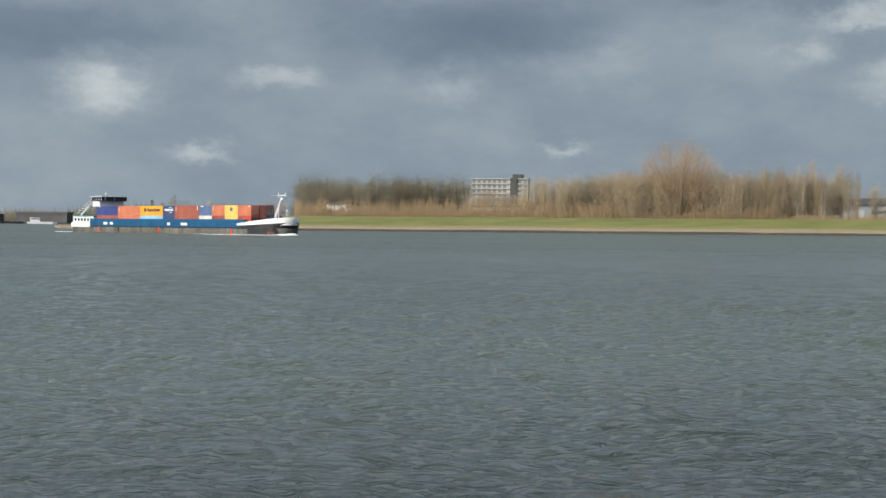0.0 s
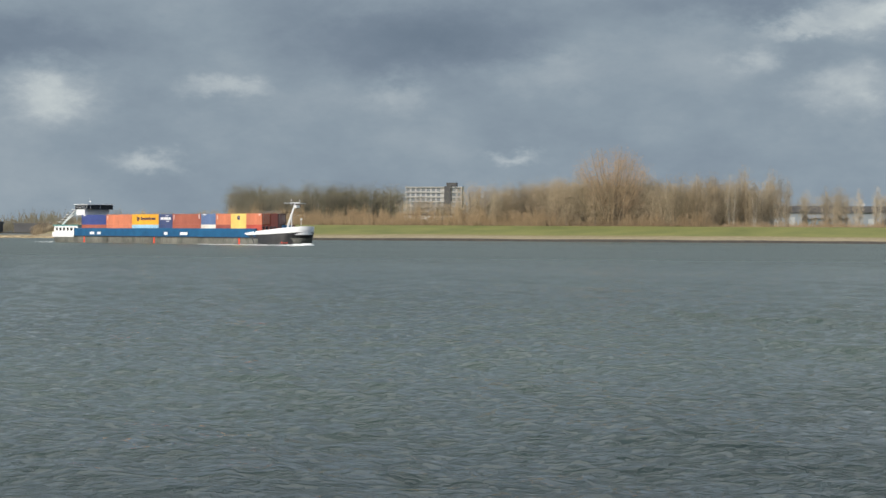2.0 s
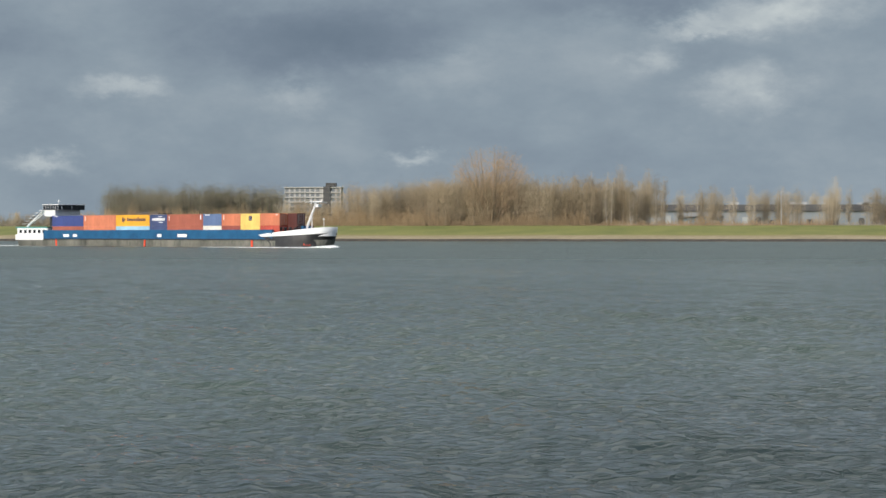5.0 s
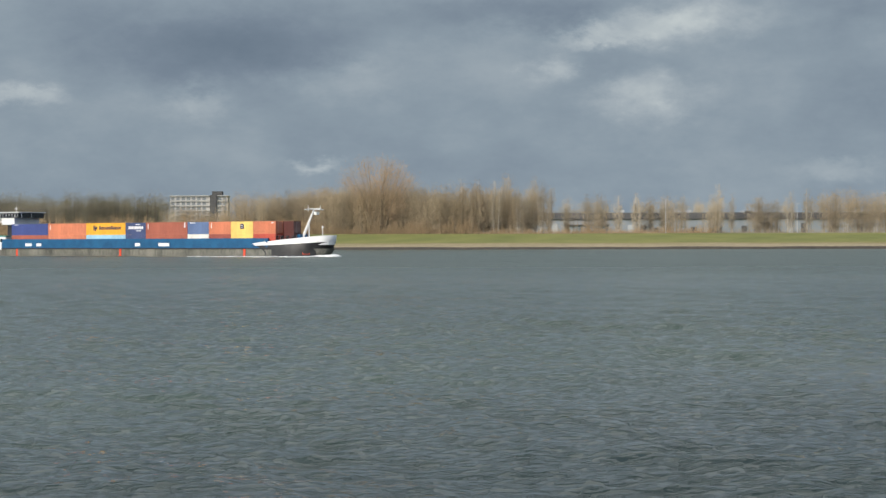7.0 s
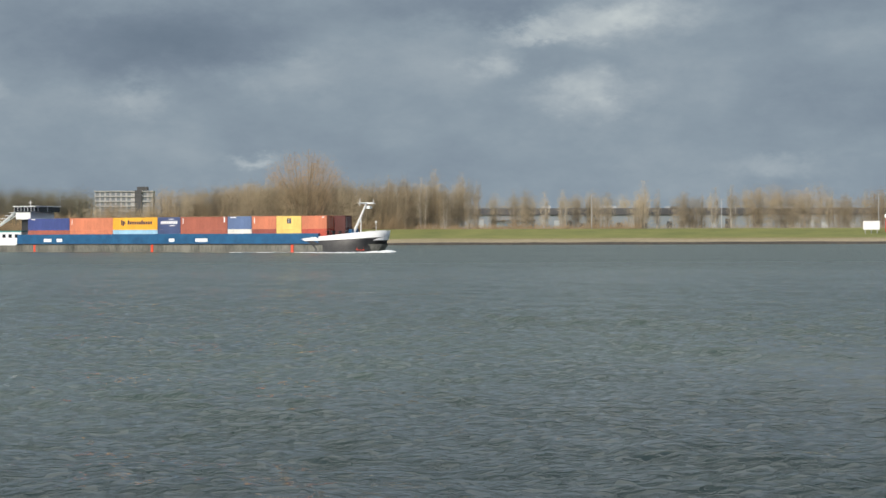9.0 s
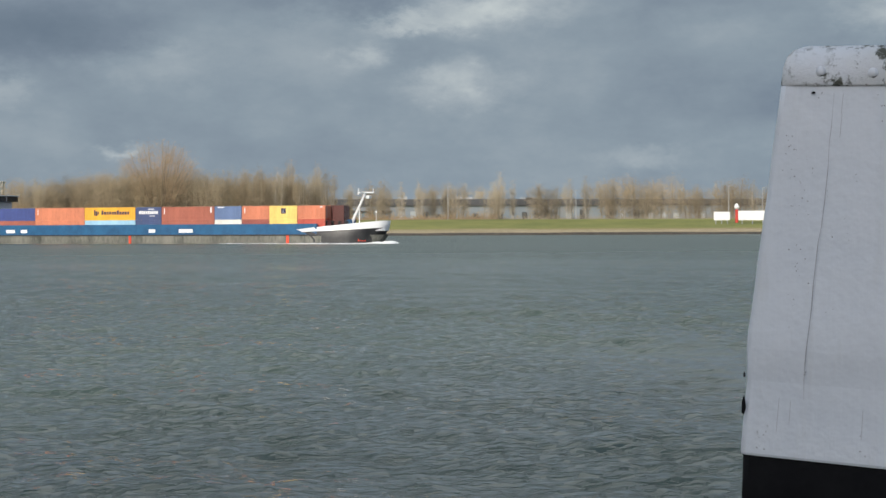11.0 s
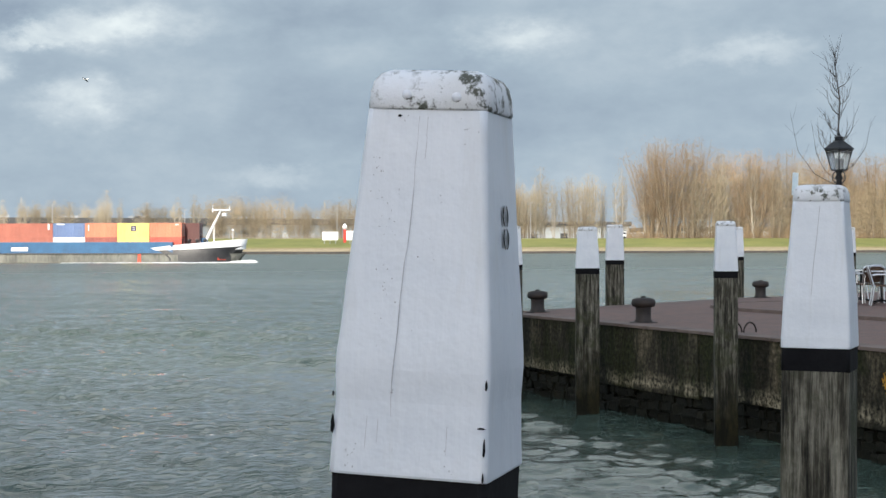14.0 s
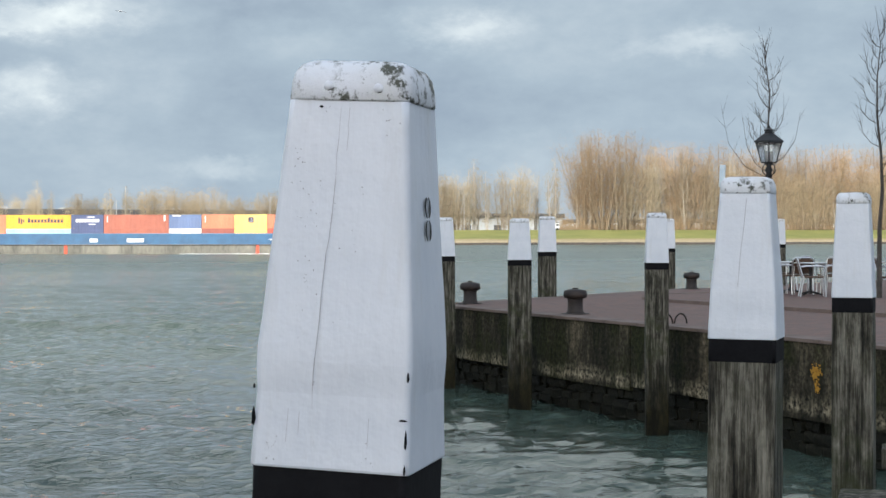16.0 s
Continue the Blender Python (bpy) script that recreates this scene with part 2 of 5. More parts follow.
def make_paving():
    m, nt, bs = tree_of("red_clinker_paving")
    v = coords(nt)
    br = node(nt, "ShaderNodeTexBrick", Scale=1.0, Color1=(.19, .090, .062, 1), Color2=(.105, .058, .047, 1), Mortar=(.07, .06, .055, 1))
    br.inputs["Brick Width"].default_value, br.inputs["Row Height"].default_value, br.inputs["Mortar Size"].default_value = 0.21, 0.105, 0.006
    nt.links.new(v, br.inputs["Vector"])
    n = noise_tex(nt, v, 0.9, 5.0)
    col = mix(nt, ramp(nt, n, [(0.35, 0.0), (0.7, 0.5)]), br.outputs["Color"], (.15, .10, .085))
    nt.links.new(col, bs.inputs["Base Color"])
    bs.inputs["Roughness"].default_value = 0.75
    bump(nt, bs, br.outputs["Fac"], 0.5, -0.004)
    return m


def make_brush(name, a, b, vary=0.25):
    """Bare twigs: brown to ochre, from piece to piece."""
    m, nt, bs = tree_of(name)
    g = nt.nodes.new("ShaderNodeNewGeometry")
    info = nt.nodes.new("ShaderNodeObjectInfo")
    n = noise_tex(nt, coords(nt), 0.25, 3.0)
    f = math_node(nt, "ADD", math_node(nt, "MULTIPLY", g.outputs["Random Per Island"], 0.5), math_node(nt, "MULTIPLY", n, 0.5))
    col = ramp(nt, f, [(0.25, a), (0.75, b)])
    k = math_node(nt, "ADD", math_node(nt, "MULTIPLY", info.outputs["Random"], 2 * vary), 1 - vary)
    nt.links.new(mix(nt, 1.0, col, k, "MULTIPLY"), bs.inputs["Base Color"])
    bs.inputs["Roughness"].default_value = 0.9
    return m


M = {
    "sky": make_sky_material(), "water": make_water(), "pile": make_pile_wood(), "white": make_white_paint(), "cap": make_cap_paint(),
    "wall": make_wall(), "paving": make_paving(),
    "tar": surface("black_tar_paint", (.003, .003, .004), (.008, .008, .009), 0.9, 0, 6, 60, 0.3),
    "digit": surface("black_paint", (.004, .004, .004), (.01, .01, .01), 0.95, 0, 20, 90),
    "coping": surface("coping_stone", (.10, .07, .058), (.19, .14, .115), 0.85, 0, 2, 30, 0.4),
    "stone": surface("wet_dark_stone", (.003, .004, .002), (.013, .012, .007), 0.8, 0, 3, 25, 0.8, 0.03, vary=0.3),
    "iron": surface("rusty_cast_iron", (.018, .016, .015), (.05, .035, .028), 0.6, 0.3, 6, 50, 0.4),
    "black_iron": surface("black_lacquered_iron", (.012, .013, .014), (.03, .03, .03), 0.4, 0.4, 8, 60),
    "alu": surface("brushed_aluminium", (.55, .56, .57), (.72, .72, .72), 0.3, 0.9, 8, 90, 0.1),
    "wicker": surface("brown_wicker", (.05, .03, .02), (.13, .075, .045), 0.8, 0, 30, 120, 0.6),
    "lichen": surface("orange_lichen", (.34, .16, .015), (.5, .27, .03), 0.9, 0, 12, 60, 0.6),
    "blue_stake": surface("pale_blue_paint", (.5, .62, .68), (.72, .78, .8), 0.5, 0, 20, 80),
    "bark": surface("tree_bark", (.06, .05, .04), (.15, .125, .095), 0.9, 0, 1.5, 12, 0.5, 0.05),
    "young_bark": surface("young_tree_bark", (.035, .03, .026), (.09, .078, .065), 0.85, 0, 8, 60, 0.4),
    "birch": surface("pale_bark", (.32, .29, .24), (.5, .46, .4), 0.85, 0, 2, 12, 0.4),
    "shore_bark": surface("grey_brown_bark", (.17, .13, .085), (.30, .24, .165), 0.9, 0, 1.5, 12, 0.5, 0.05),
    "twig_red": make_brush("russet_twigs", (.25, .168, .105), (.42, .30, .185)),
    "twig": make_brush("ochre_twigs", (.23, .178, .115), (.40, .322, .21)),
    "twig_grey": make_brush("grey_twigs", (.25, .205, .14), (.44, .37, .26)),
    "twig_dark": make_brush("dark_twigs", (.12, .112, .08), (.23, .21, .145)),
    "scrub": make_brush("brown_scrub", (.20, .142, .082), (.38, .275, .16)),
    "grass": surface("meadow_grass", (.15, .165, .036), (.26, .252, .066), 0.9, 0, 0.06, 1.2, 0.6, 0.15),
    "sand": make_bank_sand(),
    "riprap": surface("dark_bank_stones", (.03, .026, .02), (.11, .09, .07), 0.85, 0, 0.5, 2.5, 1.0, 0.4),
    "hull_grey": surface("weathered_hull", (.06, .065, .055), (.21, .205, .175), 0.6, 0.1, 0.30, 2.2, 0.3, 0.03, (1, 1, 0.35)),
    "hull_black": surface("black_hull_paint", (.014, .015, .017), (.035, .035, .037), 0.4, 0, 0.6, 8),
    "ship_white": surface("white_ship_paint", (.70, .71, .72), (.82, .82, .81), 0.35, 0, 0.7, 9),
    "ship_blue": surface("blue_ship_paint", (.006, .065, .16), (.014, .11, .24), 0.4, 0, 0.5, 8),
    "teal": surface("teal_paint", (.03, .22, .23), (.05, .3, .3), 0.45, 0, 1, 9),
    "mark_red": surface("red_mark_paint", (.55, .05, .02), (.72, .08, .03), 0.5, 0, 1, 9),
    "hatch_grey": surface("deck_paint", (.18, .19, .2), (.26, .27, .28), 0.6, 0, 1, 9),
    "glass": surface("dark_window_glass", (.01, .012, .015), (.02, .022, .026), 0.06, 0, 1, 9, 0.02),
    "foam": surface("river_foam", (.72, .75, .75), (.9, .9, .9), 0.8, 0, 2, 12, 0.8, 0.2),
    "facade": surface("pale_concrete_facade", (.32, .32, .315), (.44, .43, .42), 0.8, 0, 0.1, 1.5),
    "facade_dark": surface("dark_service_tower", (.05, .05, .055), (.09, .09, .09), 0.8, 0, 0.1, 1.5),
    "shed_roof": surface("dark_shed_roof", (.05, .05, .055), (.095, .095, .1), 0.7, 0, 0.05, 0.8),
    "shed_wall": surface("grey_blue_shed_cladding", (.19, .22, .25), (.27, .30, .33), 0.6, 0, 0.05, 0.9),
    "shed_pale": surface("pale_grey_cladding", (.34, .36, .38), (.46, .48, .5), 0.6, 0, 0.05, 0.9),
    "shed_light": surface("white_cladding", (.62, .64, .66), (.75, .76, .77), 0.6, 0, 0.05, 0.9),
    "hut_blue": surface("light_blue_cladding", (.16, .33, .5), (.26, .43, .58), 0.6, 0, 0.2, 2),
    "sign_white": surface("white_sign_board", (.82, .82, .82), (.9, .9, .9), 0.4, 0, 0.3, 3),
    "sign_red": surface("red_beacon_paint", (.5, .03, .02), (.66, .06, .04), 0.5, 0, 0.3, 3),
    "galv": surface("galvanised_steel", (.35, .36, .37), (.5, .5, .5), 0.5, 0.6, 2, 20),
    "gull_white": surface("gull_plumage", (.6, .6, .6), (.8, .8, .8), 0.9, 0, 20, 80),
    "gull_grey": surface("gull_wing", (.12, .13, .14), (.24, .25, .27), 0.9, 0, 20, 80),
    "facade_brick": surface("brown_house_brick", (.16, .09, .065), (.26, .15, .11), 0.85, 0, 0.5, 6),
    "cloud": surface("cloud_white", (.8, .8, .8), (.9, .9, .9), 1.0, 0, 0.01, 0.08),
    "flat_glass": surface("hazy_window_glass", (.13, .15, .17), (.2, .22, .24), 0.3, 0, 0.2, 2),
    "speck": surface("flaked_grey_wood", (.16, .16, .16), (.40, .40, .41), 0.85, 0, 30, 120),
    "hairline": surface("hairline_crack", (.27, .27, .28), (.5, .5, .52), 0.8, 0, 30, 120),
    "ink": surface("dark_lettering", (.02, .02, .05), (.05, .04, .1), 0.5, 0, 1, 8),
    "ink_white": surface("white_lettering", (.75, .75, .76), (.85, .85, .85), 0.5, 0, 1, 8),
}


for dull in ("tar", "digit", "stone", "pile", "wall"):  # matt with age
    M[dull].node_tree.nodes["Principled BSDF"].inputs["Specular IOR Level"].default_value = 0.18


def box_paint(name, c):
    return surface(name, tuple(v * 0.82 for v in c), tuple(min(v * 1.15, 0.9) for v in c), 0.5, 0.0, 0.45, 5.0, 0.2, 0.01, (1, 1, 0.4))


PAINT = {k: box_paint(k + "_container_paint", c) for k, c in {
    "blue": (.055, .08, .25), "salmon": (.62, .22, .12), "amber": (.90, .42, .04), "pale_blue": (.34, .56, .70), "navy": (.06, .085, .19),
    "brick": (.38, .12, .08), "slate": (.12, .18, .33), "cream": (.72, .70, .64), "coral": (.58, .20, .11), "rust": (.30, .085, .065),
    "yellow": (.82, .57, .17), "red": (.48, .09, .06), "maroon": (.10, .032, .028)}.items()}


# ---- building helpers ----
def mesh_of(name, bm, material):
    me = bpy.data.meshes.new(name)
    bm.to_mesh(me)
    bm.free()
    me.materials.append(material)
    return me


def part(name, bm, material, parent, label=""):
    ob = new(name, mesh_of(name, bm, material))
    ob.parent = parent
    return tagged(ob, label)


def thing(name, m, label, category, group=""):
    ob = new(name)
    ob.empty_display_size = 0.2
    ob.matrix_basis = m
    return tagged(ob, label, category, group)


def setting(name, bm, material, label, category):
    return tagged(new(name, mesh_of(name, bm, material)), label, category, kind="structure")


def hexa(bm, low, high, bevel=0.0, turn=None):
    """A box from corner to corner, its edges bevelled."""
    fresh = bmesh.ops.create_cube(bm, size=1.0)["verts"]
    c, s = (Vector(low) + Vector(high)) / 2, Vector(high) - Vector(low)
    bmesh.ops.transform(bm, verts=fresh, matrix=Matrix.Translation(c) @ Matrix.Diagonal((*s, 1)))
    if turn is not None:
        bmesh.ops.transform(bm, verts=fresh, matrix=turn)
    if bevel:
        edges = {e for v in fresh for e in v.link_edges}
        bmesh.ops.bevel(bm, geom=list(edges), offset=bevel, segments=2, affect="EDGES", profile=0.7)
    return bm


def rod(bm, a, b, ra, rb=None, sides=8, caps=True):
    """A tapered round bar from a to b."""
    a, b = Vector(a), Vector(b)
    rb = ra if rb is None else rb
    d = (b - a).normalized()
    x = d.orthogonal().normalized()
    y = d.cross(x)
    ring = []
    for p, r in ((a, ra), (b, rb)):
        ring.append([bm.verts.new(p + (x * math.cos(k * math.tau / sides) + y * math.sin(k * math.tau / sides)) * r) for k in range(sides)])
    for k in range(sides):
        bm.faces.new((ring[0][k], ring[0][(k + 1) % sides], ring[1][(k + 1) % sides], ring[1][k]))
    if caps:
        bm.faces.new(ring[0][::-1])
        bm.faces.new(ring[1])
    return bm


def lathe(bm, profile, sides=20, at=(0, 0, 0)):
    """A turned body from (radius, height) pairs."""
    rings = [[bm.verts.new((at[0] + r * math.cos(k * math.tau / sides), at[1] + r * math.sin(k * math.tau / sides), at[2] + z)) for k in range(sides)] for r, z in profile]
    for lo, hi in zip(rings, rings[1:]):
        for k in range(sides):
            bm.faces.new((lo[k], lo[(k + 1) % sides], hi[(k + 1) % sides], hi[k]))
    bm.faces.new(rings[0][::-1])
    bm.faces.new(rings[-1])
    for f in bm.faces:
        f.smooth = True
    return bm


def tube(bm, points, r, sides=8):
    for a, b in zip(points, points[1:]):
        rod(bm, a, b, r, r, sides)
    return bm


def prism(bm, outline, z0, z1):
    """An upright prism on an outline of (x, y)."""
    lo = [bm.verts.new((x, y, z0)) for x, y in outline]
    hi = [bm.verts.new((x, y, z1)) for x, y in outline]
    n = len(lo)
    for k in range(n):
        bm.faces.new((lo[k], lo[(k + 1) % n], hi[(k + 1) % n], hi[k]))
    bm.faces.new(lo[::-1])
    bm.faces.new(hi)
    bmesh.ops.recalc_face_normals(bm, faces=bm.faces[:])
    return bm


def B():
    return bmesh.new()


# ---- sky, water, ground ----
def make_backdrop():
    bm, r = B(), 4300.0
    na, ne = 60, 18
    grid = []
    for j in range(ne + 1):
        el = radians(-1.5 + j * 36.0 / ne)
        grid.append([bm.verts.new((r * math.cos(el) * math.sin(a), r * math.cos(el) * math.cos(a), r * math.sin(el)))
                     for a in (radians(-80 + i * 160.0 / na) for i in range(na + 1))])
    for j in range(ne):
        for i in range(na):
            f = bm.faces.new((grid[j][i], grid[j + 1][i], grid[j + 1][i + 1], grid[j][i + 1]))
            f.smooth = True
    return setting("backdrop", bm, M["sky"], "broken grey and white cloud over the river", "sky")


backdrop = make_backdrop()


def sheet(name, corners, material, label, category):
    bm = B()
    bm.faces.new([bm.verts.new(c) for c in corners])
    return setting(name, bm, material, label, category)


def make_river():
    """The river as one sheet whose chop is real: crossing wave trains on a fan of cells that widen with distance."""
    rng = np.random.default_rng(3)
    d = [7.0]
    while d[-1] < 900:
        d.append(d[-1] * (1.0052 if d[-1] < 300 else 1.008))
    d = np.array(d + [1500, 2500, 4250])
    az = np.radians(np.linspace(-34, 47, 540))
    D, A = np.meshgrid(d, az, indexing="ij")
    X, Y = D * np.sin(A), D * np.cos(A)
    Z = np.zeros_like(X)
    for long_, short_, slope, count, heading, spread in ((0.32, 0.80, 0.135, 60, 200, 40), (0.9, 2.2, 0.085, 30, 200, 38), (4.0, 10.0, 0.03, 12, 215, 30)):
        kept = np.clip(1.3 - D / 160, 0.2, 1) if short_ < 1 else 1.0  # short ripples fade into the gloss far out
        for _ in range(count):
            lam = rng.uniform(long_, short_)
            k = 2 * np.pi / lam
            h = np.radians(heading + rng.normal(0, spread))
            Z += kept * slope / np.sqrt(count / 2) / k * np.sin(k * (X * np.sin(h) + Y * np.cos(h)) + rng.uniform(0, 6.28))
    gust = 0.82 + 0.40 * np.sin(X * 0.021 + 1.3 * np.sin(Y * 0.017)) * np.sin(Y * 0.034 + 0.9 * np.sin(X * 0.013)) + 0.30 * np.sin(Y * 0.13 + 1.7 * np.sin(X * 0.045)) * np.sin(X * 0.06 + Y * 0.02)
    Z *= gust * np.clip((1100 - D) / 500, 0, 1)
    lee = 1 / (1 + np.exp(-(X - 7.5) / 1.5)) / (1 + np.exp((Y - 46) / 4))  # calmer in the lee of the quay
    Z *= 1 - 0.72 * lee
    Z = np.maximum(Z, -0.4)
    n, m = X.shape
    verts = np.stack([X, Y, Z], -1).reshape(-1, 3)
    i = np.arange(n * m).reshape(n, m)
    faces = np.stack([i[:-1, :-1], i[:-1, 1:], i[1:, 1:], i[1:, :-1]], -1).reshape(-1, 4)
    me = bpy.data.meshes.new("water")
    me.from_pydata(verts.tolist(), [], faces.tolist())
    me.polygons.foreach_set("use_smooth", np.ones(len(faces), dtype=bool))
    # the calm rest, all round
    bm = B()
    bm.from_mesh(me)
    rim = [(4250 * math.sin(a), 4250 * math.cos(a)) for a in (radians(47 + k * 279 / 24) for k in range(25))]
    near = [(7.0 * math.sin(a), 7.0 * math.cos(a)) for a in (radians(47 + k * 279 / 24) for k in range(25))]
    ro = [bm.verts.new((x, y, 0)) for x, y in rim]
    ri = [bm.verts.new((x, y, 0)) for x, y in near]
    for k in range(24):
        bm.faces.new((ro[k], ri[k], ri[k + 1], ro[k + 1]))
    bm.faces.new([bm.verts.new((7.0 * math.sin(a), 7.0 * math.cos(a), -0.02)) for a in (k * math.tau / 24 for k in range(24))])
    bmesh.ops.recalc_face_normals(bm, faces=bm.faces[-30:])
    bm.to_mesh(me)
    bm.free()
    me.materials.append(M["water"])
    return tagged(new("water", me), "choppy grey-green river water", "water", kind="structure")


water = make_river()
sheet("ground", [(-4200, -4200, -3.0), (4200, -4200, -3.0), (4200, 4200, -3.0), (-4200, 4200, -3.0)], M["sand"], "river bed under the water", "ground")


def bank_y(x):
    return 679.0 - 0.095 * x


BANK_END = -292.0


def make_bank():
    """The far shore in strips along the water: stones, sand, grass slope, land behind."""
    steps = [(-4.0, -1.2), (0.0, 0.25), (2.0, 1.0), (17.0, 2.2), (20.0, 2.7), (62.0, 6.3), (75.0, 6.7)]
    names = [("riprap", 0, 2, "riprap", "dark stone edging along the waterline", "stones"), ("beach", 2, 4, "sand", "dry beige sand strip above the stones", "beach"),
             ("dike", 4, 6, "grass", "green grass dike along the river", "dike")]
    xs = [BANK_END + k * 12.0 for k in range(0, 110)] + [1400, 2200, 3800]
    rnd = random.Random(4)
    wob = [rnd.uniform(-0.25, 0.25) for _ in xs]
    for name, lo, hi, mat, label, cat in names:
        bm = B()
        rows = []
        for k in range(lo, hi + 1):
            off, z = steps[k]
            row = []
            for j, x in enumerate(xs):
                bend = max(0.0, (BANK_END + 60 - x)) * 0.6
                row.append(bm.verts.new((x, bank_y(x) + off + bend + wob[j] * (3 if 1 < k < 5 else 0.5), z + wob[j] * (0.5 if 1 < k < 5 else 0.1))))
            rows.append(row)
        for a, b in zip(rows, rows[1:]):
            for j in range(len(xs) - 1):
                bm.faces.new((a[j], a[j + 1], b[j + 1], b[j]))
        setting(name, bm, M[mat], label, cat)
    bm = B()
    ends = [(BANK_END, bank_y(BANK_END) + 75 + 36), (3800, bank_y(3800) + 75), (4100, 3900), (BANK_END - 700, 3900)]
    bm.faces.new([bm.verts.new((x, y, 6.6)) for x, y in ends])
    setting("meadow", bm, M["grass"], "flat grassland behind the dike", "grass")


make_bank()


# ---- trees of the far shore ----
def twig(bm, p, d, length, w):
    """One thin bare twig: a slim three-cornered blade."""
    side = d.cross(Vector((0.3, 1, 0.1))).normalized() * w
    bm.faces.new((bm.verts.new(p - side), bm.verts.new(p + side), bm.verts.new(p + d * length)))


# stems, how far the feet stand apart, limbs on a stem, share of the height where twigs begin
HABITS = {"willow": (10, 0.55, 9, 0.05), "poplar": (3, 0.25, 15, 0.10), "dome": (22, 0.18, 12, 0.20)}


def bare_tree(name, seed, height, spread, kind, bark, twigs, label, amount=1500):
    """A leafless tree: several rising stems, limbs swept upwards and a haze of twigs that thins towards the top."""
    rnd = random.Random(seed)
    root = thing(name, pose(0, 0, 0), label, "tree", "trees on the far shore")
    stems, feet, limbs_each, begin = HABITS[kind]
    bm = B()
    limbs = []
    for k in range(stems):
        a, r = rnd.uniform(0, math.tau), math.sqrt((k + 0.5) / stems)
        foot = Vector((math.cos(a), math.sin(a), 0)) * spread * feet * r
        if kind == "dome":
            tip = Vector((math.cos(a) * spread * r, math.sin(a) * spread * r, height * (0.50 + 0.47 * math.sqrt(max(0.0, 1 - r * r * 0.96)))))
        elif kind == "poplar":
            tip = foot * 1.5 + Vector((rnd.gauss(0, .3), rnd.gauss(0, .3), height * (0.97 if k == 0 else rnd.uniform(0.7, 0.95))))
        else:
            tip = Vector((math.cos(a) * spread * r * 0.8, math.sin(a) * spread * r * 0.8, height * rnd.uniform(0.70, 0.97) * (1.0 - 0.16 * r)))
        knee = foot.lerp(tip, 0.45) + Vector((rnd.gauss(0, .3), rnd.gauss(0, .3), height * 0.05))
        thick = height * (0.010 if kind == "poplar" else 0.0075)
        rod(bm, foot - Vector((0, 0, 0.4)), knee, thick, thick * 0.65, 6, False)
        rod(bm, knee, tip, thick * 0.65, thick * 0.12, 5, False)
        limbs += [(foot, knee, 0.5), (knee, tip, 1.0), (knee, tip, 1.0)]
        for j in range(limbs_each):
            f = begin + (0.93 - begin) * (j + rnd.random()) / limbs_each
            start = foot.lerp(knee, f / 0.5) if f < 0.5 else knee.lerp(tip, f * 2 - 1)
            b = rnd.uniform(0, math.tau)
            reach = spread * rnd.uniform(0.25, 0.5) * (1.15 - 0.7 * f) * (0.9 if kind == "poplar" else 1.0)
            end = start + Vector((math.cos(b) * reach, math.sin(b) * reach, height * rnd.uniform(0.05, 0.15) * (1.25 - f)))
            end.z = min(end.z, height * 0.97)
            rod(bm, start, end, thick * 0.34, thick * 0.08, 4, False)
            limbs.append((start, end, 1.0))
    part("trunk", bm, M[bark], root)
    verts, faces = [], []
    for k in range(amount):
        s, e, up = rnd.choice(limbs)
        p = s.lerp(e, rnd.random() ** (0.8 if up == 1.0 else 0.6))
        p = p + Vector((rnd.gauss(0, 1), rnd.gauss(0, 1), rnd.gauss(0, 0.8))) * spread * (0.10 if kind == "dome" else 0.19)
        p.z = max(p.z, begin * height * 0.6)
        high = p.z / height
        d = Vector((rnd.gauss(0, .42) + p.x / spread * 0.3, rnd.gauss(0, .42), rnd.uniform(0.35, 1.1))).normalized()
        if kind != "poplar":  # crowns fan out from their middle
            d = (d * 0.9 + (p - Vector((0, 0, height * 0.42))).normalized() * (1.0 if kind == "dome" else 0.5)).normalized()
        ln = rnd.uniform(0.035, 0.085) * height * (1.15 - 0.45 * high) * (0.55 if kind == "dome" else 0.85)
        w = rnd.uniform(0.018, 0.044) * (1.25 - 0.6 * high) * (0.6 if kind == "dome" else 1.0)
        side = d.cross(Vector((rnd.uniform(-.7, .7), 1, rnd.uniform(-.2, .4)))).normalized() * w
        verts += [p - side, p + side, p + d * ln]
        faces.append((3 * k, 3 * k + 1, 3 * k + 2))
    me = bpy.data.meshes.new("crown")
    me.from_pydata([tuple(v) for v in verts], [], faces)
    me.materials.append(M[twigs])
    crown = new("crown", me)
    crown.parent = root
    return root


def place(proto, x, back, scale, widen=1.0, spin=0.0):
    m = pose(x, bank_y(x) + 78 + back, 6.5, 0, 0, spin) @ Matrix.Diagonal((scale * widen, scale * widen, scale, 1))
    return copy_thing(proto, m)


def at_bearing(u, back):
    """x on the shore for a bearing given in thousandths of a radian right of the axis."""
    t = math.tan(u / 3000.0)
    return t * (679 + 78 + back) / (1 + 0.095 * t)


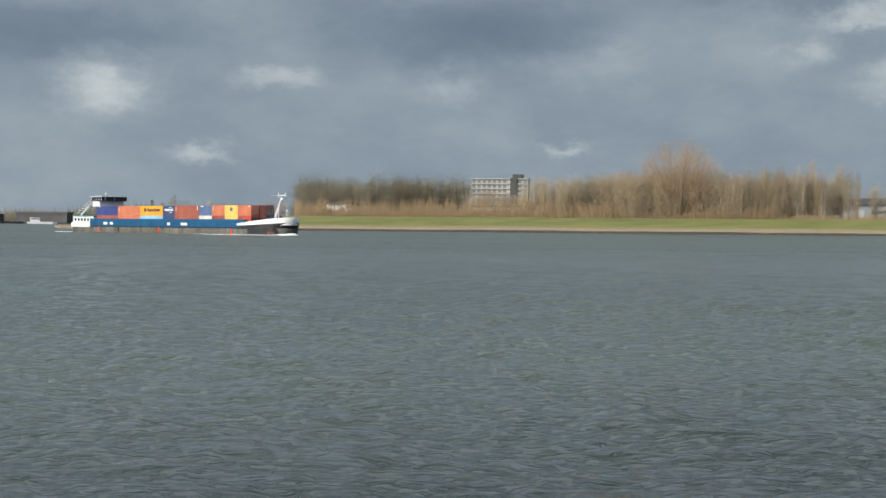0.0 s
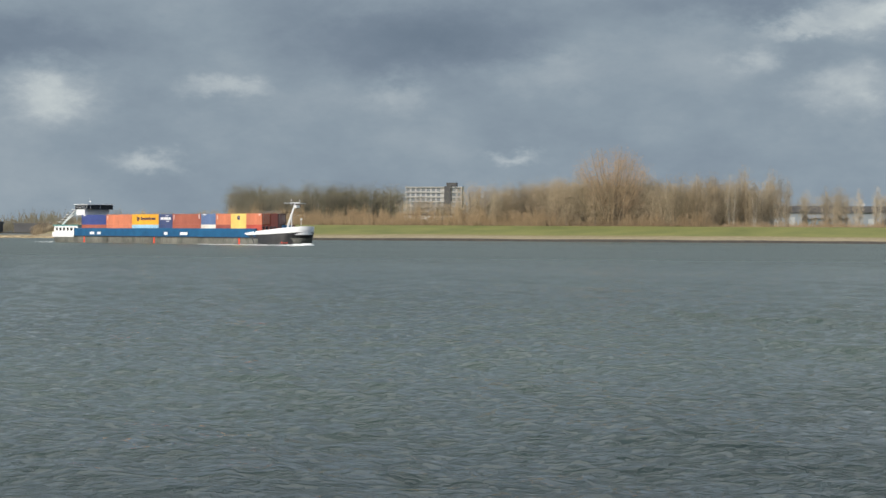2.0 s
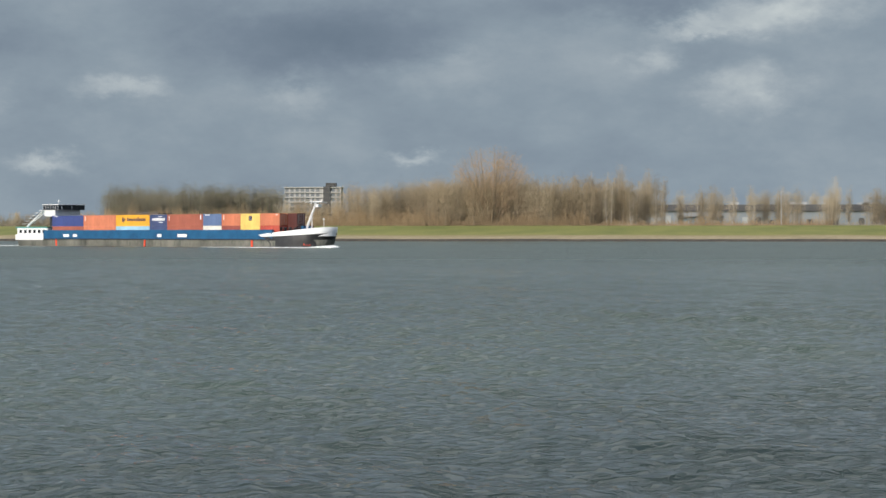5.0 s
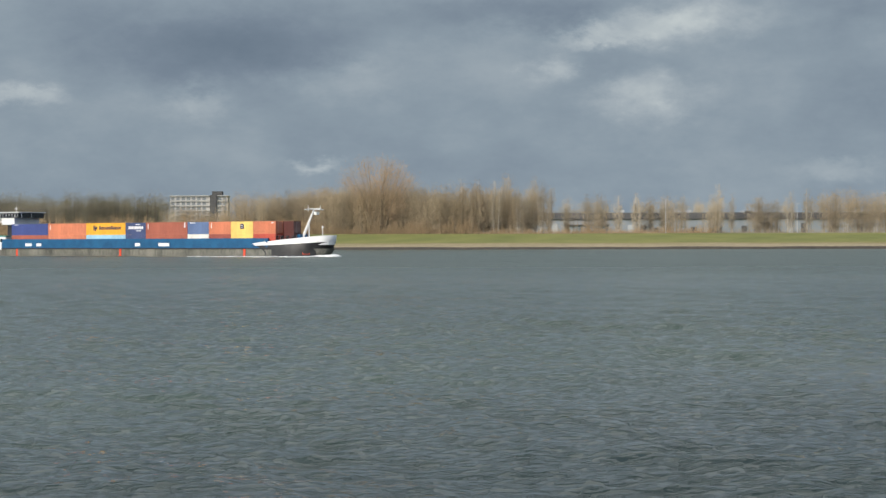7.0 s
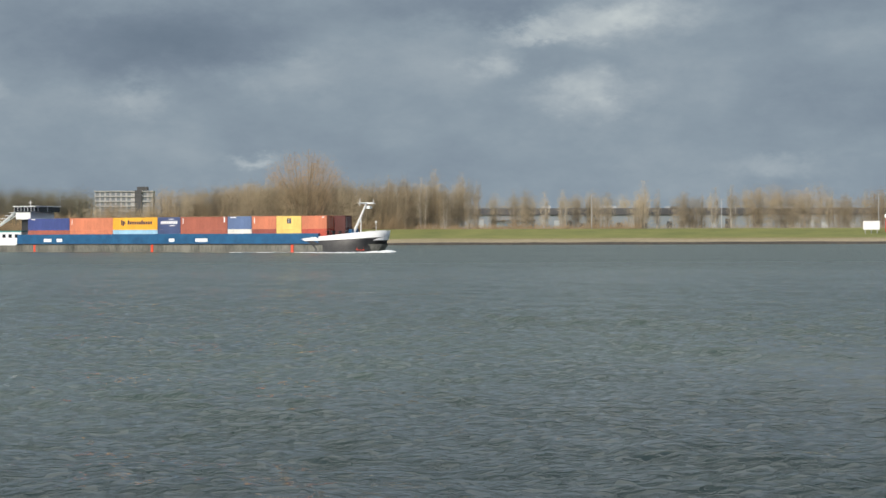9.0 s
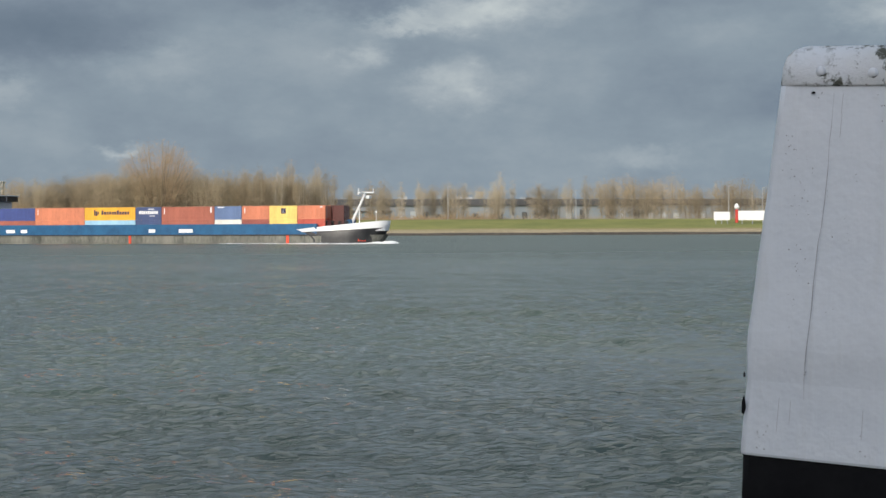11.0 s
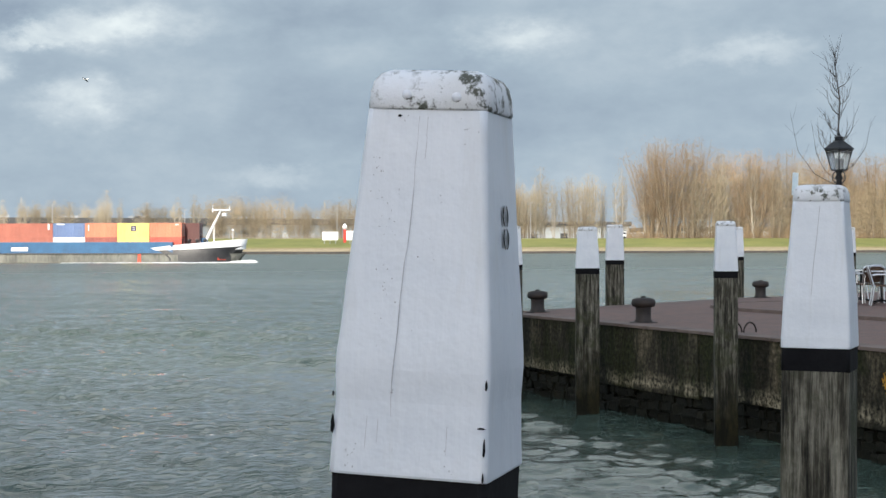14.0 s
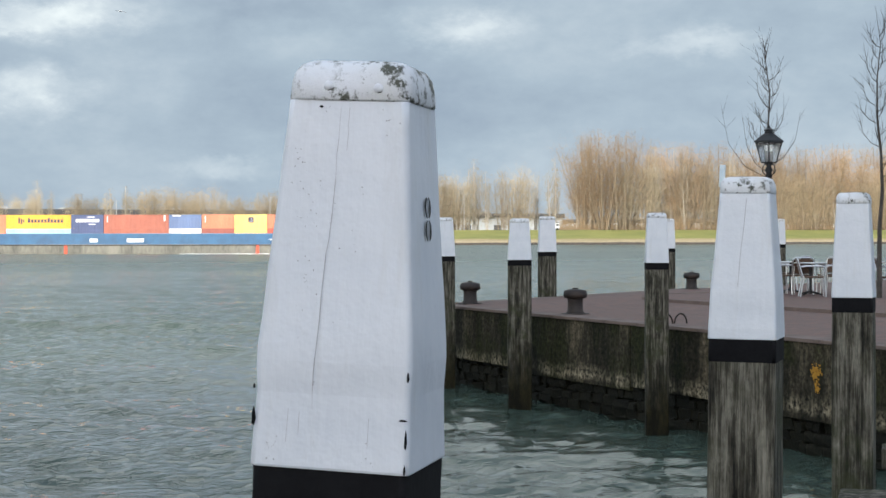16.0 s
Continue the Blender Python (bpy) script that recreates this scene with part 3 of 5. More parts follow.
WILLOW = bare_tree("tree", 11, 20.0, 7.6, "willow", "shore_bark", "twig", "leafless willow with ochre twigs behind the dike", 5200)
WILLOW_B = bare_tree("tree", 12, 20.0, 6.6, "willow", "shore_bark", "twig_grey", "leafless tree with pale brown twigs behind the dike", 4000)
POPLAR = bare_tree("tree", 13, 20.0, 3.9, "poplar", "birch", "twig", "tall slim leafless poplar with ochre twigs", 2600)
POPLAR_B = bare_tree("tree", 14, 20.0, 4.2, "poplar", "birch", "twig_grey", "slim leafless poplar with pale trunk and grey twigs", 2100)
DOME = bare_tree("tree", 16, 20.0, 8.2, "dome", "shore_bark", "twig_red", "broad domed leafless willow with dense russet twigs", 15000)
DARK = bare_tree("tree", 15, 20.0, 7.0, "willow", "bark", "twig_dark", "dark leafless tree of the wood far behind the dike", 3600)


def plant_shore():
    rnd = random.Random(21)
    # bearing from, to, top (thousandths of a radian), step, kinds, depth behind the dike
    rows = [(-480, -215, 66, 40, (WILLOW, WILLOW_B), 60), (-940, -790, 40, 24, (WILLOW_B, WILLOW), 6), (-770, -720, 88, 30, (DARK,), 40), (-770, -495, 92, 22, (DARK,), 70), (-760, -500, 94, 26, (DARK,), 110),
            (-362, -290, 96, 30, (WILLOW, WILLOW, WILLOW_B), 6), (-300, -190, 98, 24, (WILLOW_B, WILLOW), 8), (-250, 150, 100, 22, (WILLOW, WILLOW, WILLOW_B), 16), (-200, -80, 108, 34, (WILLOW_B, WILLOW), 10),
            (-114, -110, 152, 44, (DOME,), 4), (-170, -40, 112, 40, (WILLOW, WILLOW_B), 2), (-60, 12, 108, 32, (WILLOW, WILLOW_B), 8), (18, 136, 112, 26, (POPLAR, POPLAR_B, WILLOW), 8),
            (150, 205, 110, 24, (POPLAR, WILLOW_B), 8), (225, 420, 86, 26, (WILLOW_B, POPLAR_B), 14), (470, 525, 94, 26, (WILLOW_B, POPLAR_B), 6),
            (545, 660, 86, 30, (POPLAR_B, WILLOW_B), 8), (675, 790, 92, 30, (WILLOW_B, WILLOW), 12), (800, 1080, 88, 34, (WILLOW_B, POPLAR_B, WILLOW), 14),
            (1090, 1240, 118, 34, (WILLOW_B, POPLAR_B, WILLOW_B), 8), (1210, 1420, 130, 34, (POPLAR_B, WILLOW_B, WILLOW_B), 14), (1440, 1540, 186, 66, (DOME,), 8), (1590, 1720, 165, 90, (DOME,), 10), (1430, 1560, 150, 40, (WILLOW_B, POPLAR_B), 2),
            (1560, 1720, 150, 34, (POPLAR_B, WILLOW_B), 8), (1740, 2080, 158, 80, (DOME,), 12), (1730, 2060, 132, 34, (WILLOW, WILLOW_B, POPLAR_B), 4), (2060, 2500, 140, 40, (WILLOW, WILLOW_B), 10),
            (215, 480, 80, 44, (WILLOW_B, POPLAR_B), 215), (600, 1100, 86, 52, (WILLOW_B, POPLAR_B), 215)]
    for lo, hi, top, step, kinds, back in rows:
        u = lo
        while u <= hi:
            b = back + rnd.uniform(-3, 16)
            x = at_bearing(u, b)
            dist = math.hypot(x, bank_y(x) + 78 + b)
            which = rnd.choice(kinds)
            height = top * (1.06 if which is DOME else rnd.uniform(0.88, 1.12)) * dist / 3000.0 + EYE - 6.5
            place(which, x, b, height / 20.0, rnd.uniform(0.85, 1.15) * (1.2 if which is DOME and u < 0 else 1.0), rnd.uniform(-40, 40) + 180 * rnd.randrange(2))
            u += (0.5 if u < 215 or u > 1580 else 0.85) * step * rnd.uniform(0.5, 1.5)


plant_shore()
for proto in (WILLOW, WILLOW_B, POPLAR, POPLAR_B, DARK, DOME):  # the patterns themselves join the row at its far end
    x = 470 + 40 * (WILLOW, WILLOW_B, POPLAR, POPLAR_B, DARK, DOME).index(proto)
    proto.matrix_basis = pose(x, bank_y(x) + 96, 6.5)


def make_scrub(name, lo, hi, top, count, mat, seed, back, label):
    """Leafless brush: thin shoots in ragged clumps, thinner towards the top."""
    rnd = random.Random(seed)
    verts, faces = [], []
    for k in range(count):
        u = rnd.uniform(lo, hi)
        b = back + rnd.uniform(0, 14)
        x = at_bearing(u, b)
        clump = 0.62 + 0.55 * noise.noise(Vector((u * 0.045, b * 0.1, seed))) + 0.55 * noise.noise(Vector((u * 0.21, b * 0.2, seed + 5.0)))
        h = top * max(0.12, clump) * rnd.uniform(0.45, 1.0)
        p = Vector((x, bank_y(x) + 78 + b, 6.45 + rnd.random() ** 1.7 * 0.8 * h))
        d = Vector((rnd.gauss(0, .35), rnd.gauss(0, .3), 1)).normalized()
        side = d.cross(Vector((rnd.uniform(-.6, .6), 1, 0.2))).normalized() * rnd.uniform(.018, .05)
        verts += [p - side, p + side, p + d * h * rnd.uniform(.2, .4)]
        faces.append((3 * k, 3 * k + 1, 3 * k + 2))
    me = bpy.data.meshes.new(name)
    me.from_pydata([tuple(v) for v in verts], [], faces)
    me.materials.append(M[mat])
    tagged(new(name, me), label, "bushes", kind="stuff")


make_scrub("scrub", -790, -230, 12.0, 57000, "scrub", 31, -3, "brown leafless scrub along the top of the dike")
make_scrub("scrub", -310, 60, 9.0, 36000, "scrub", 32, 0, "brown leafless undergrowth among the shore willows")
make_scrub("scrub", 60, 480, 5.0, 22000, "scrub", 35, 0, "brown leafless undergrowth between the shore trees")
make_scrub("scrub", 480, 1100, 4.0, 16000, "twig_grey", 33, 2, "thin leafless undergrowth in front of the sheds")
make_scrub("scrub", 1395, 2300, 11.0, 60000, "scrub", 34, 4, "brown undergrowth below the tall poplars")


# ---- buildings of the far shore ----
def make_flats():
    """A long slab block of flats with galleries, and a dark lift tower."""
    d = 1500.0
    scale = d / 3000.0
    x0, x1 = math.tan(radians(-9.13)) * d, math.tan(radians(-7.23)) * d
    z1 = EYE + d * math.tan(radians(1.60))
    root = thing("apartment_building", pose(0, d, 0), "long pale concrete block of flats with galleries beyond the trees", "building")
    bm = B()
    hexa(bm, (x0, 0, 4), (x1, 14, z1 - 0.8))
    part("wall", bm, M["facade"], root)
    bm = B()
    hexa(bm, (x0 - 0.5, -1.6, z1 - 0.8), (x1 + 0.5, 14.5, z1))
    part("roof", bm, M["facade"], root)
    tx = x0 + (x1 - x0) * 0.75
    bm = B()
    hexa(bm, (tx - 3, -2.2, 4), (tx + 3, 6, z1 + 0.4))
    hexa(bm, (tx - 1, -2.0, z1 + 0.4), (tx + 8, 6, z1 + 3.6))
    part("lift_tower", bm, M["facade_dark"], root, "dark lift tower")
    floors = 9
    pitch = (z1 - 6) / floors
    strip = None
    for k in range(floors):
        z = 5.0 + k * pitch
        bm = B()
        hexa(bm, (x0, -1.5, z), (x1, -0.05, z + 1.1))
        part("balcony", bm, M["facade"], root)
        for j in range(11):
            wx = x0 + (x1 - x0) * (j + 0.15) / 11
            if abs(wx + 1.5 - tx) < 4.6:
                continue
            if strip is None:
                bm = B()
                hexa(bm, (0, -0.12, 0), ((x1 - x0) / 11 * 0.62, -0.02, pitch - 1.4))
                strip = mesh_of("window", bm, M["flat_glass"])
            w = new("window", strip)
            w.parent, w.location = root, (wx, 0, z + 1.2)
    return root


make_flats()


def make_shed(name, u0, u1, dist, z_eave, z_roof, wall, label, bays):
    """A long low industrial hall: clad walls, dark flat roof, rows of loading doors."""
    x0, x1 = math.tan(u0 / 3000.0) * dist, math.tan(u1 / 3000.0) * dist
    root = thing(name, pose(0, dist, 0), label, "warehouse")
    bm = B()
    hexa(bm, (x0, 0, 5), (x1, 60, z_eave))
    part("wall", bm, M[wall], root)
    bm = B()
    hexa(bm, (x0 - 1, -1.2, z_eave), (x1 + 1, 61, z_roof), 0.3)
    part("roof", bm, M["shed_roof"], root, "dark flat roof")
    rnd = random.Random(int(u0))
    for k in range(bays):
        x = x0 + (x1 - x0) * (k + 0.5) / bays
        bm = B()
        w = (x1 - x0) / bays
        hexa(bm, (x - w * 0.22, -0.35, 6.6), (x + w * 0.22, -0.02, 6.6 + (z_eave - 6.6) * rnd.uniform(.4, .75)))
        part("door", bm, M[rnd.choice(["shed_pale", "shed_wall", "facade_dark", "shed_pale"])], root)
    for k in range(bays // 6):
        x = x0 + (x1 - x0) * rnd.random()
        bm = B()
        hexa(bm, (x, 3, z_roof), (x + rnd.uniform(3, 14), 9, z_roof + rnd.uniform(.6, 1.4)))
        part("roof_unit", bm, M["shed_pale"], root)
    return root


make_shed("warehouse", 30, 560, 850, 14.2, 17.6, "shed_wall", "long grey-blue warehouse with a dark roof behind the trees", 24)
make_shed("warehouse", 570, 1160, 870, 14.4, 17.9, "shed_wall", "grey-blue distribution hall with a dark flat roof", 26)
make_shed("warehouse", 1165, 1400, 880, 14.5, 17.0, "shed_pale", "pale grey industrial hall behind the poplars", 9)
make_shed("warehouse", 1480, 1900, 900, 12.0, 14.5, "shed_light", "pale hall glimpsed between the poplars", 14)
make_shed("hut", 240, 290, 790, 10.6, 11.1, "hut_blue", "light blue clad hut beside the dike", 3)
make_shed("hut", -735, -700, 800, 12.5, 13.4, "shed_light", "white low building beside the dark wood", 3)
make_shed("hut", -480, -385, 830, 11.8, 12.6, "shed_light", "white low building in front of the flats", 5)


def make_boards():
    for u, w, hgt in ((872, 7.0, 3.6), (925, 12.5, 4.0)):
        x = at_bearing(u, -40)
        root = thing("sign_board", pose(x, bank_y(x) + 38, 4.2), "large blank white river sign on posts, on the grass", "sign", "river signs")
        bm = B()
        hexa(bm, (-w / 2, -0.12, 1.6), (w / 2, 0.12, 1.6 + hgt), 0.04)
        part("panel", bm, M["sign_white"], root)
        for k in (-0.36, 0.0, 0.36):
            bm = B()
            hexa(bm, (k * w - 0.15, 0.14, -1.2), (k * w + 0.15, 0.4, 1.7 + hgt * 0.8))
            part("post", bm, M["galv"], root)
    x = at_bearing(899, -34)
    root = thing("beacon", pose(x, bank_y(x) + 45, 4.8), "red and white river beacon standing between the signs", "beacon")
    bm = B()
    rod(bm, (0, 0, -1), (0, 0, 5.6), 0.75, 0.6, 12)
    part("mast", bm, M["sign_red"], root)
    bm = B()
    lathe(bm, [(0.2, 5.6), (1.1, 6.4), (1.1, 6.9), (0.3, 8.2)], 10)
    part("topmark", bm, M["sign_white"], root)
    for u, h in ((884, 15), (942, 14), (392, 15), (1226, 17), (618, 13)):
        x = at_bearing(u, 2)
        root = thing("street_lamp", pose(x, bank_y(x) + 80, 6.4), "tall slim galvanised lamp post behind the dike", "lamp post", "lamp posts")
        bm = B()
        rod(bm, (0, 0, -0.3), (0, 0, h), 0.2, 0.1, 6)
        part("pole", bm, M["galv"], root)
        bm = B()
        hexa(bm, (-0.2, -0.2, h), (1.3, 0.2, h + 0.25), 0.05)
        part("head", bm, M["galv"], root)


make_boards()


def make_van():
    x = at_bearing(1385, -6)
    root = thing("truck", pose(x, bank_y(x) + 76, 6.75), "white box truck parked on the dike road", "truck")
    bm = B()
    hexa(bm, (-5, -1.2, 1.0), (2, 1.2, 4.2), 0.08)
    part("cargo_box", bm, M["sign_white"], root)
    bm = B()
    hexa(bm, (2.1, -1.1, 0.6), (4.2, 1.1, 3.2), 0.2)
    part("cab", bm, M["ship_white"], root)
    bm = B()
    hexa(bm, (2.6, -1.13, 1.9), (4.0, -1.08, 2.8), 0.01)
    part("window", bm, M["glass"], root)
    for wx in (-3.6, 3.2):
        for wy in (-1.0, 1.0):
            bm = B()
            rod(bm, (wx, wy - 0.15, 0.5), (wx, wy + 0.15, 0.5), 0.5, 0.5, 14)
            part("wheel", bm, M["black_iron"], root)


make_van()


def make_far_reach():
    """The bend of the river far off: a low shore with sheds, trees, cranes and moored ships."""
    bm = B()
    pts = [(-2600, 1900), (-1150, 2050), (-560, 2300), (-560, 3900), (-3900, 3900)]
    prism(bm, pts, -1, 1.6)
    setting("far_shore", bm, M["riprap"], "low hazy shore at the bend of the river", "shore")
    rnd = random.Random(9)
    bm = B()
    for _ in range(15000):
        x = rnd.uniform(-1500, -620)
        y = 2120 + rnd.uniform(0, 160) + max(0, -x - 1150) * -0.1
        h = (25 + 7 * math.sin(x * 0.013) + 5 * math.sin(x * 0.041)) * rnd.uniform(.3, 1)
        twig(bm, Vector((x, y + 100, 1.5 + rnd.uniform(0, .6) * h)), Vector((rnd.uniform(-.6, .6), 0, 1)).normalized(), h * .5, rnd.uniform(.3, .8))
    tagged(new("far_wood", mesh_of("far_wood", bm, M["twig_dark"])), "dark strip of far woods along the river bend", "trees", kind="stuff")
    for x, y, w, h in ((-1075, 2060, 26, 15), (-990, 2075, 60, 11), (-905, 2090, 70, 14), (-830, 2105, 46, 12)):
        root = thing("shed", pose(x, y, 1.5), "grey industrial shed on the far shore", "shed", "far sheds")
        bm = B()
        hexa(bm, (-w / 2, 0, 0), (w / 2, 20, h * 0.8))
        part("wall", bm, M["shed_roof"], root)
        bm = B()
        hexa(bm, (-w / 2 - 1, -1, h * 0.8), (w / 2 + 1, 21, h), 0.2)
        part("roof", bm, M["shed_roof"], root)
    for x, y, ln in ((-800, 1850, 34), (-900, 1950, 60)):
        root = thing("motor_ship", pose(x, y, 0, 0, 0, 25), "white motor ship moving far off on the river", "ship", "far ships")
        bm = B()
        prism(bm, [(-ln / 2, -3.5), (ln * 0.35, -3.5), (ln / 2, 0), (ln * 0.35, 3.5), (-ln / 2, 3.5)], -0.4, 2.6)
        part("hull", bm, M["ship_white" if ln < 40 else "hull_black"], root)
        bm = B()
        hexa(bm, (-ln * 0.4, -2.8, 2.6), (-ln * 0.4 + 11, 2.8, 7.4), 0.3)
        part("wheelhouse", bm, M["ship_white"], root)
        bm = B()
        hexa(bm, (-ln * 0.4 + 1, -2.84, 5.2), (-ln * 0.4 + 11.04, 2.84, 6.5))
        part("window", bm, M["glass"], root)
    # land at the near end of the far shore, with trees and a lattice mast
    for u, h in ((-1016, 18), (-996, 24), (-975, 20), (-1080, 12), (-950, 14)):
        x = math.tan(u / 3000.0) * 1150
        copy_thing(DARK if u < -1050 else WILLOW_B, pose(x, 1150, 1.8, 0, 0, u) @ Matrix.Diagonal((h / 20, h / 20, h / 20, 1)))
    root = thing("lattice_mast", pose(math.tan(-1038 / 3000.0) * 1300, 1300, 0), "dark lattice mast far off", "mast")
    bm = B()
    for sx, sy in ((-1, -1), (1, -1), (1, 1), (-1, 1)):
        rod(bm, (sx * 2.5, sy * 2.5, 0), (sx * 0.5, sy * 0.5, 21), 0.28, 0.22, 4)
    for k in range(8):
        z, w = k * 2.6, 2.5 - k * 0.24
        hexa(bm, (-w, -w, z), (w, -w + 0.3, z + 0.3))
        rod(bm, (-w, -w, z), (w, -w, z + 2.6), 0.16, 0.16, 4)
    part("frame", bm, M["facade_dark"], root)
    bm = B()
    prism(bm, [(-384, 905), (-300, 712), (-262, 716), (-230, 800), (-230, 1500), (-560, 1500), (-430, 1140)], -1.5, 0.9)
    setting("point", bm, M["sand"], "sandy point at the river bend", "ground")
    rnd = random.Random(77)
    for k in range(34):
        f = k / 33
        x, y = -372 + 92 * f + rnd.uniform(-6, 6), 925 - 190 * f + rnd.uniform(8, 46)
        s = rnd.uniform(0.3, 0.62) if f > 0.12 else rnd.uniform(0.35, 0.5)
        copy_thing(rnd.choice((WILLOW, WILLOW_B)), pose(x, y, 0.5, 0, 0, rnd.uniform(0, 360)) @ Matrix.Diagonal((s, s, s * 0.85, 1)))


make_far_reach()


# ---- the container barge ----
BOW = 50.6
MARKS = (-37.3, -4.0, 32.0)


def make_barge():
    """An inland container barge. x runs to the bow from midships of the hold, y = 0 is the face of the stack, z = 0 the waterline."""
    root = thing("barge", pose(0, 0, 0), "long inland barge with blue coaming and grey hull, carrying containers", "barge")
    near, far = -0.75, 10.65
    mid = (near + far) / 2

    def outline(inset=0.0, stern=-55.5, bow=BOW, flare=0.0):
        pts = [(stern + 2.2, near + inset), (bow - 12, near + inset)]
        for k in range(1, 9):
            f = k / 8
            pts.append((bow - 12 + (12 + flare) * math.sin(f * math.pi / 2), near + inset + (mid - near - inset) * (1 - math.cos(f * math.pi / 2))))
        for k in range(7, -1, -1):
            f = k / 8
            pts.append((bow - 12 + (12 + flare) * math.sin(f * math.pi / 2), far - inset - (far - inset - mid) * (1 - math.cos(f * math.pi / 2))))
        pts += [(stern + 2.2, far - inset), (stern, far - 2.5), (stern, near + 2.5)]
        return pts

    def skin(lo, hi, z0, z1, cap=True, rise=None):
        bm = B()
        a = [bm.verts.new((x, y, z0 if rise is None else z0 + rise(x)[0])) for x, y in lo]
        b = [bm.verts.new((x, y, z1 if rise is None else z1 + rise(x)[1])) for x, y in hi]
        n = len(a)
        for k in range(n):
            bm.faces.new((a[k], a[(k + 1) % n], b[(k + 1) % n], b[k]))
        if cap:
            bm.faces.new(b)
        bmesh.ops.recalc_face_normals(bm, faces=bm.faces[:])
        return bm

    part("hull", skin(outline(0.0, -54.5, BOW - 2.2), outline(), -1.2, 1.75), M["hull_grey"], root, "grey weathered hull side")
    bm = B()
    hexa(bm, (-42.5, near - 0.06, 1.75), (BOW - 12.3, near + 0.5, 3.9), 0.05)
    hexa(bm, (-42.5, far - 0.5, 1.75), (BOW - 12.3, far + 0.06, 3.7), 0.05)
    part("coaming", bm, M["ship_blue"], root, "deep blue coaming")
    bm = B()
    hexa(bm, (-42.5, near - 0.16, 1.66), (BOW - 12.5, near - 0.02, 1.86), 0.04)
    part("rubbing_strake", bm, M["hull_black"], root)

    # bow: a raked black stem with a white bulwark that sweeps up forward
    def bow_line(back, grow, z):
        """Half round the bow from near side to far side, as (x, y, z)."""
        pts = []
        for k in range(-12, 13):
            f = k / 12
            a = abs(f)
            x = BOW - back * a ** 2.1 + grow * (1 - a)
            half = (mid - near + 0.1) * (1 - (1 - a) ** 1.9)
            pts.append((x, mid + half * (1 if f > 0 else -1), z(x)))
        return pts

    up = lambda x: max(0.0, min(1.0, (x - (BOW - 17.0)) / 17.0))
    low_edge = lambda x: 2.35 + 0.75 * up(x) ** 1.6
    rows = [bow_line(13.0, -2.6, lambda x: -0.5), bow_line(13.0, -1.7, lambda x: 0.8), bow_line(14.0, -0.6, lambda x: low_edge(x) - 0.6), bow_line(15.5, 0.0, low_edge),
            bow_line(16.5, 0.35, lambda x: low_edge(x) + 0.3 + 1.05 * up(x) ** 0.55)]
    for name, lo, hi, mat, lab in (("bow", 0, 3, "hull_black", "black flared bow"), ("bulwark", 3, 4, "ship_white", "white bulwark")):
        bm = B()
        grid = [[bm.verts.new((x, y - (0.06 if name == "bulwark" and y < mid else 0), z)) for x, y, z in rows[k]] for k in range(lo, hi + 1)]
        for p, q in zip(grid, grid[1:]):
            for k in range(24):
                bm.faces.new((p[k], p[k + 1], q[k + 1], q[k])).smooth = True
        if name == "bulwark":
            deck = [bm.verts.new((v.co.x - 0.25, mid + (v.co.y - mid) * 0.95, v.co.z - 0.05)) for v in grid[-1]]
            for k in range(24):
                bm.faces.new((grid[-1][k], grid[-1][k + 1], deck[k + 1], deck[k]))
            floor = [bm.verts.new((v.co.x - 0.1, v.co.y, 2.5)) for v in deck]
            for k in range(24):
                bm.faces.new((deck[k], deck[k + 1], floor[k + 1], floor[k]))
            bm.faces.new(floor)
        bmesh.ops.recalc_face_normals(bm, faces=bm.faces[:])
        part(name, bm, M[mat], root, lab)
    bm = B()
    hexa(bm, (BOW - 4.5, near + 1.2, 0.55), (BOW - 3.0, near + 1.9, 1.05), 0.03, Matrix.Translation((BOW - 4.5, near + 1.8, 0)) @ Matrix.Rotation(radians(33), 4, "Z") @ Matrix.Translation((-BOW + 4.5, -near - 1.8, 0)))
    part("bow_mark", bm, M["mark_red"], root, "red mark band on the bow")
    # draught and fender marks on the hull side
    for x in MARKS:
        bm = B()
        hexa(bm, (x - 0.3, near - 0.13, 0.1), (x + 0.3, near + 0.02, 1.85), 0.04)
        part("hull_mark", bm, M["mark_red"], root, "red upright hull mark")
    # name plates and lettering as plain bars
    for x, w, mat in ((-34.5, 2.2, "ink_white"), (-30.8, 1.6, "ink_white"), (7.5, 3.2, "ink_white"), (0.5, 1.5, "ink_white")):
        bm = B()
        hexa(bm, (x, near - 0.1, 2.25), (x + w, near - 0.05, 2.95), 0.02)
        part("plate", bm, M[mat], root, "plain pale plate")
    # fender boards along the side
    for k in range(9):
        x = -38 + k * 9.2
        bm = B()
        hexa(bm, (x, near - 0.09, 0.15), (x + 2.1 + (k % 3) * 0.8, near - 0.02, 1.55), 0.03)
        part("fender_board", bm, M["hull_grey"], root)
    # foredeck gear
    for k in range(4):
        bm = B()
        lathe(bm, [(0.28, 0), (0.28, 0.5), (0.42, 0.6), (0.42, 0.75), (0.1, 0.8)], 10, (BOW - 11 + k * 1.5, near + 1.2, 3.6))
        part("bollard", bm, M["hull_black"], root)
    bm = B()
    hexa(bm, (BOW - 9.2, mid - 1.2, 3.4), (BOW - 7.4, mid + 1.2, 4.7), 0.15)
    part("winch", bm, M["ship_blue"], root, "blue anchor winch")
    # raking bow mast with radar and yard
    bm = B()
    foot, tip = Vector((BOW - 8.2, mid, 3.0)), Vector((BOW - 4.6, mid, 9.9))
    rod(bm, foot, tip, 0.34, 0.17, 8)
